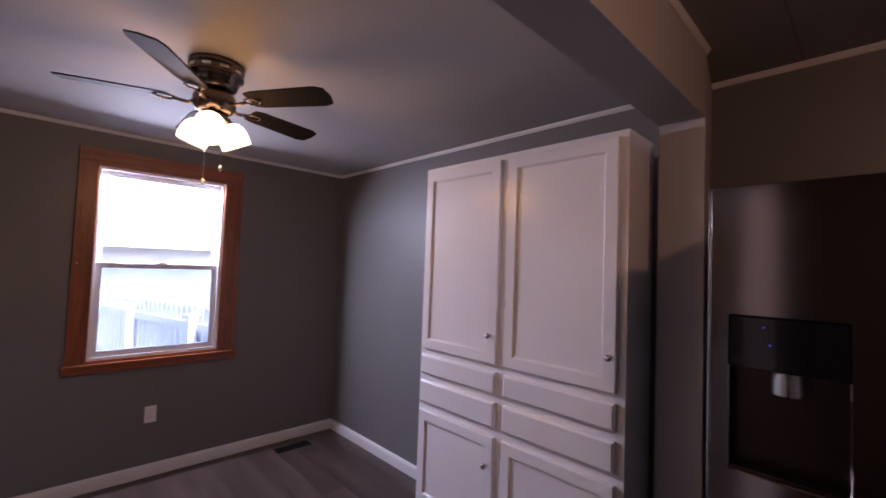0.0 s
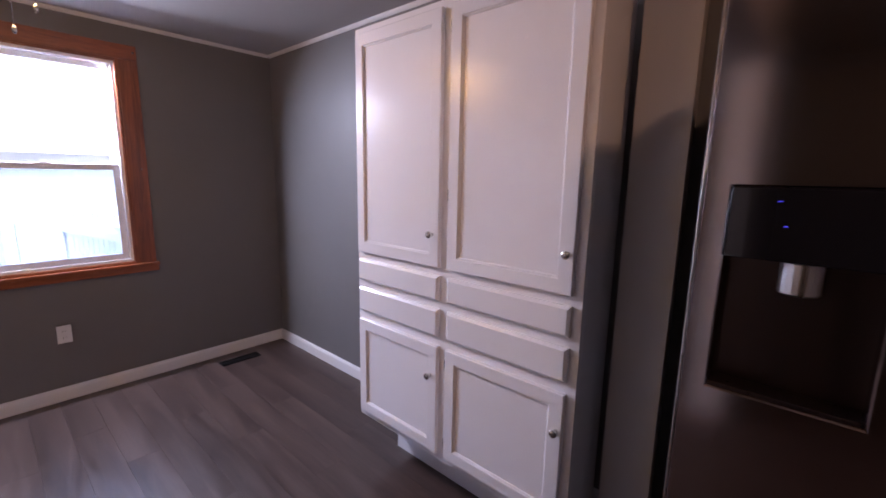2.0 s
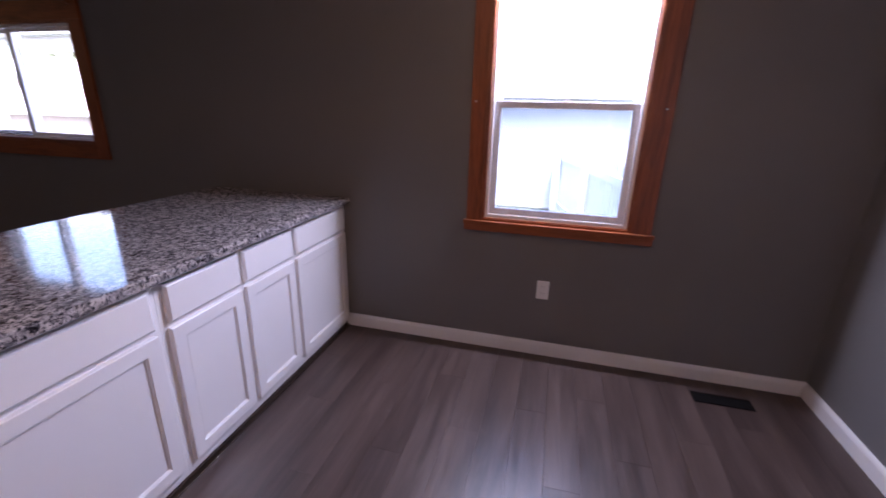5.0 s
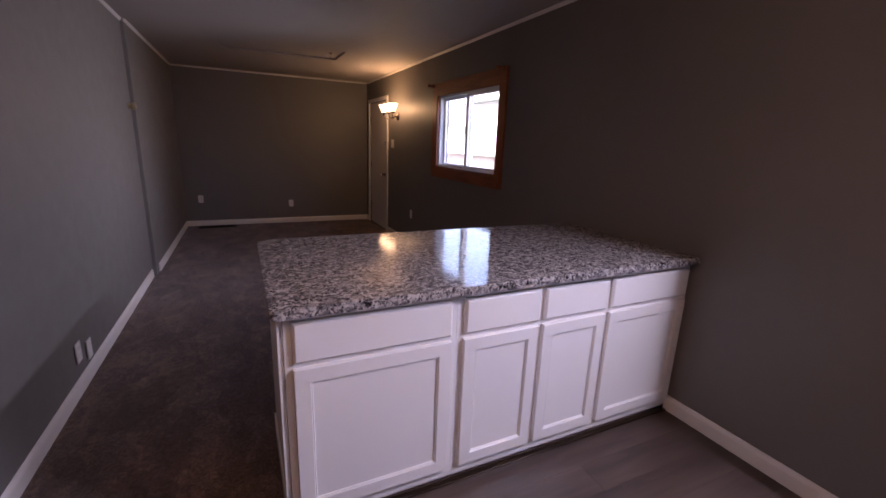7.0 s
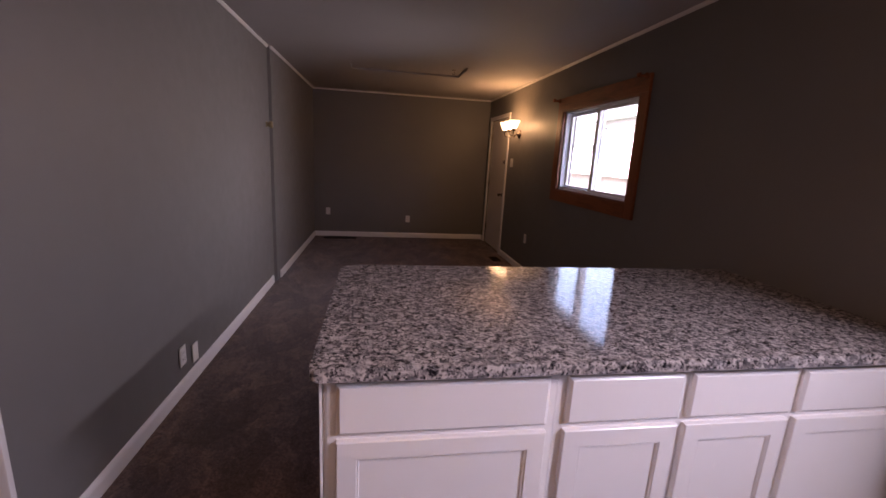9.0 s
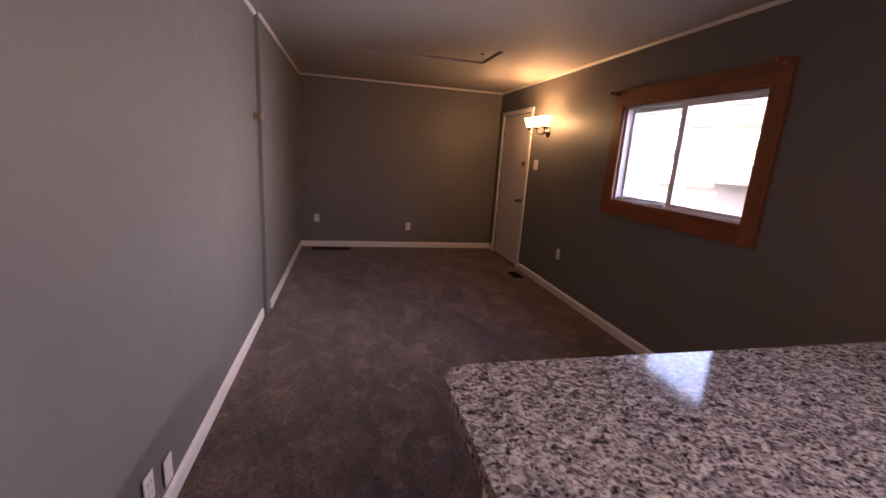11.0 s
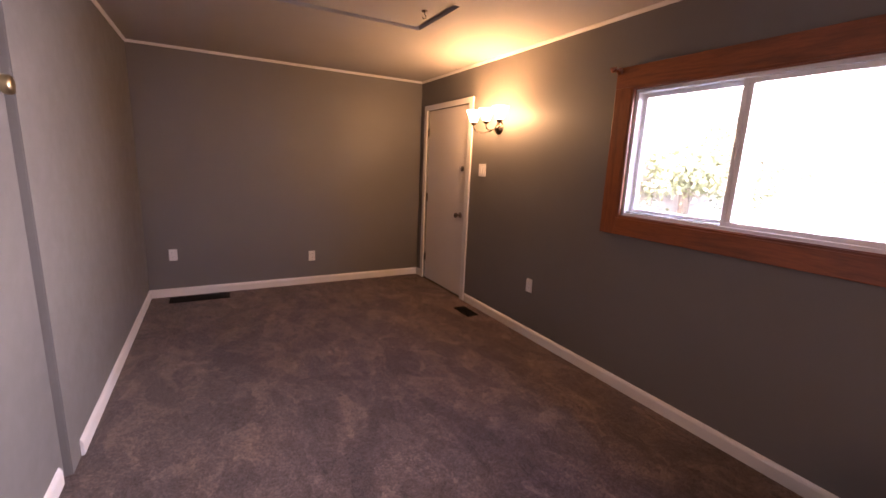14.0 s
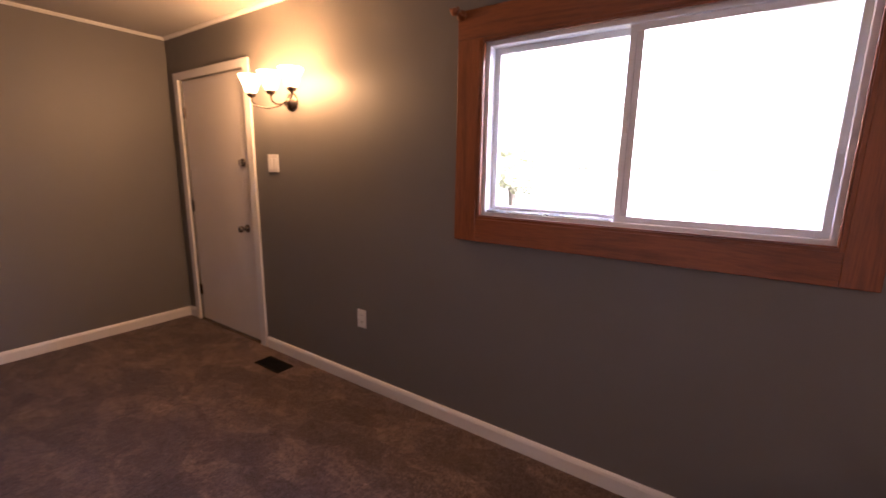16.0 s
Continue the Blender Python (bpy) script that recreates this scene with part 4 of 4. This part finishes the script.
def fence():
    """A picket fence that runs away from the house; its pickets have rounded tops."""
    e = thing("fence", "white picket fence with rounded picket tops and low posts", "fence", (0.9, 0.06, G), 12.7)
    bay, shared = 1.9, {}
    for n in range(4):
        x0 = n * bay
        part("post", boxes((x0 - 0.06, x0 + 0.06, 0.03, 0.15, 0, 1.33), (x0 - 0.07, x0 + 0.07, 0.02, 0.16, 1.33, 1.36), bevel=0.004), FENCE, e)
        part("rail", boxes((x0 + 0.07, x0 + bay - 0.07, 0.014, 0.055, 1.13, 1.24)), FENCE, e)
        part("rail", boxes((x0 + 0.07, x0 + bay - 0.07, 0.014, 0.055, 0.18, 0.29)), FENCE, e)
        for k in range(13):
            xc = x0 + 0.075 + k * 0.146
            if not shared:
                bm = bmesh.new()
                w, z1 = 0.062, 1.40
                arc = [(w * math.cos(math.pi * q / 8), z1 + w * math.sin(math.pi * q / 8)) for q in range(9)]
                outline = [(-w, 0.05), (w, 0.05)] + arc
                lo_, hi_ = ([bm.verts.new((px, py, pz)) for px, pz in outline] for py in (-0.010, 0.012))
                bm.faces.new(lo_)
                bm.faces.new(hi_[::-1])
                for q in range(len(outline)):
                    r = (q + 1) % len(outline)
                    bm.faces.new((lo_[q], lo_[r], hi_[r], hi_[q]))
                ob = part("picket", bm, FENCE, e)
                shared["mesh"] = ob.data
            else:
                ob = new("picket", shared["mesh"])
                ob.parent = e
            ob.location = (xc, 0, 0)


fence()


def house(at, length, label, wall, eave, wins):
    """A low neighbouring house that faces -x; along y."""
    e = thing("neighbour_house", label, "house", at)
    part("wall", boxes((0, 7, 0, length, 0, eave)), wall, e)
    bm = bmesh.new()
    v0 = [bm.verts.new((x, -0.4, z)) for x, z in ((-0.6, eave), (7.6, eave), (3.5, eave + 2.0))]
    v1 = [bm.verts.new((v.co.x, length + 0.4, v.co.z)) for v in v0]
    bm.faces.new(v0)
    bm.faces.new(v1[::-1])
    for i in range(3):
        bm.faces.new((v0[i], v0[(i + 1) % 3], v1[(i + 1) % 3], v1[i]))
    part("roof", bm, SHINGLE, e)
    part("fascia", boxes((-0.66, -0.605, -0.4, length + 0.4, eave - 0.14, eave + 0.04)), FENCE, e)
    for wy in wins:
        w = part("window", boxes((-0.03, -0.001, wy - 0.06, wy + 1.06, 1.0, 1.06), (-0.03, -0.001, wy - 0.06, wy + 1.06, 1.8, 1.86),
                                 (-0.03, -0.001, wy - 0.06, wy, 1.06, 1.8), (-0.03, -0.001, wy + 1, wy + 1.06, 1.06, 1.8), (-0.03, -0.001, wy + 0.48, wy + 0.52, 1.06, 1.8)), FENCE, e)
        part("pane", boxes((-0.012, -0.002, wy, wy + 1, 1.06, 1.8)), DARKGLASS, w)


house((7.0, -9.0, G), 14.0, "single-storey neighbouring house with blue-grey siding and a grey roof", SIDING, 2.42, (2.0, 5.0))
house((9.0, 13.6, G - 0.35), 15.0, "single-storey pale brick neighbouring house with a grey roof", PINK, 2.0, ())


def tree(at, height, seed):
    rng = random.Random(seed)
    e = thing("tree", "broad-leaved tree with a loose green crown", "tree", at, 0, "garden trees")
    bm = bmesh.new()
    tube(bm, [(0, 0, 0), (0.05, 0.02, height * 0.25), (0.0, 0.08, height * 0.5), (0.1, 0, height * 0.8)], 0.16, 10)
    for k in range(7):
        a = rng.uniform(0, 6.28)
        h = height * rng.uniform(0.3, 0.6)
        L = height * 0.3
        tube(bm, [(0, 0, h), (L * 0.5 * math.cos(a), L * 0.5 * math.sin(a), h + L * 0.5), (L * math.cos(a), L * math.sin(a), h + L * 0.8)], 0.05, 6)
    part("trunk", bm, BARK, e)
    verts, faces = [], []
    clumps = [(Vector((rng.gauss(0, 1), rng.gauss(0, 1), rng.gauss(0, 0.8))) * height * 0.17 + Vector((0, 0, height * 0.68)), rng.uniform(0.35, 0.8)) for _ in range(34)]
    for c, r in clumps:
        for _ in range(260):
            p = c + Vector((rng.gauss(0, 1), rng.gauss(0, 1), rng.gauss(0, 0.8))) * r * 0.55
            u = Vector((rng.uniform(-1, 1), rng.uniform(-1, 1), rng.uniform(-1, 1))).normalized() * 0.09
            w = u.cross(Vector((rng.uniform(-1, 1), rng.uniform(-1, 1), rng.uniform(-1, 1)))).normalized() * 0.05
            n = len(verts)
            verts += [p - u, p + w, p + u, p - w]
            faces.append((n, n + 1, n + 2, n + 3))
    me = bpy.data.meshes.new("crown")
    me.from_pydata([tuple(v) for v in verts], [], faces)
    me.materials.append(LEAF)
    ob = new("crown", me)
    ob.parent = e


tree((11.0, 12.3, G), 3.75, 3)
tree((13.6, 12.2, G), 3.2, 5)
tree((22.0, 33.0, G), 7.0, 8)

# open carport across the yard
cp = thing("carport", "white flat-roofed open carport on four square posts", "carport", (4.4, 7.4, G))
part("roof", boxes((-0.35, 3.4, -0.4, 6.2, 3.16, 3.28), bevel=0.01), FENCE, cp)
for px in (0.0, 2.9):
    part("beam", boxes((px - 0.05, px + 0.05, -0.3, 6.1, 3.02, 3.159), bevel=0.004), FENCE, cp)
    for py in (0.0, 5.8):
        part("post", boxes((px - 0.075, px + 0.075, py - 0.075, py + 0.075, 0.0, 3.019), bevel=0.005), FENCE, cp)

# ---------- vinyl planks ----------
floor = tagged(new("floor"), label="grey-brown wood-look vinyl plank floor", kind="structure")
W_, L_ = 0.152, 1.22
plank_mesh = {}


def plank(x0, x1, y0, y1):
    key = (round(x1 - x0, 3), round(y1 - y0, 3))
    if key not in plank_mesh:
        bm = bmesh.new()
        w, l, c = key[0] / 2, key[1] / 2, 0.0004
        lo_ = [bm.verts.new((sx * w, sy * l, -0.005)) for sx, sy in ((-1, -1), (1, -1), (1, 1), (-1, 1))]
        md = [bm.verts.new((sx * w, sy * l, -0.0012)) for sx, sy in ((-1, -1), (1, -1), (1, 1), (-1, 1))]
        tp = [bm.verts.new((sx * (w - c), sy * (l - c), 0.0)) for sx, sy in ((-1, -1), (1, -1), (1, 1), (-1, 1))]
        bm.faces.new(tp)
        for r0, r1 in ((lo_, md), (md, tp)):
            for i in range(4):
                bm.faces.new((r0[i], r0[(i + 1) % 4], r1[(i + 1) % 4], r1[i]))
        me = bpy.data.meshes.new("plank")
        bm.to_mesh(me)
        bm.free()
        me.materials.append(PLANK)
        plank_mesh[key] = me
    ob = new("plank", plank_mesh[key])
    ob.location = ((x0 + x1) / 2, (y0 + y1) / 2, 0)
    ob.parent = floor


row = 0
y = 0.0
while y < DIN - 0.02:
    ye = min(y + W_, DIN - 0.02)
    x = 0.0 + [0.0, 0.44, 0.83, 0.21, 0.66][row % 5]
    while x > KX:
        xs = max(x - L_, KX)
        a, b = xs, min(x, 0.0)
        if b - a > 0.03:
            plank(a, b, y, ye - 0.0002)
        x -= L_
    y = ye
    row += 1
structure("floor_kitchen", boxes((KX, -3.21, DIN - 0.02, KY, -0.006, 0.0)), PLANK, "grey-brown vinyl floor of the kitchen")
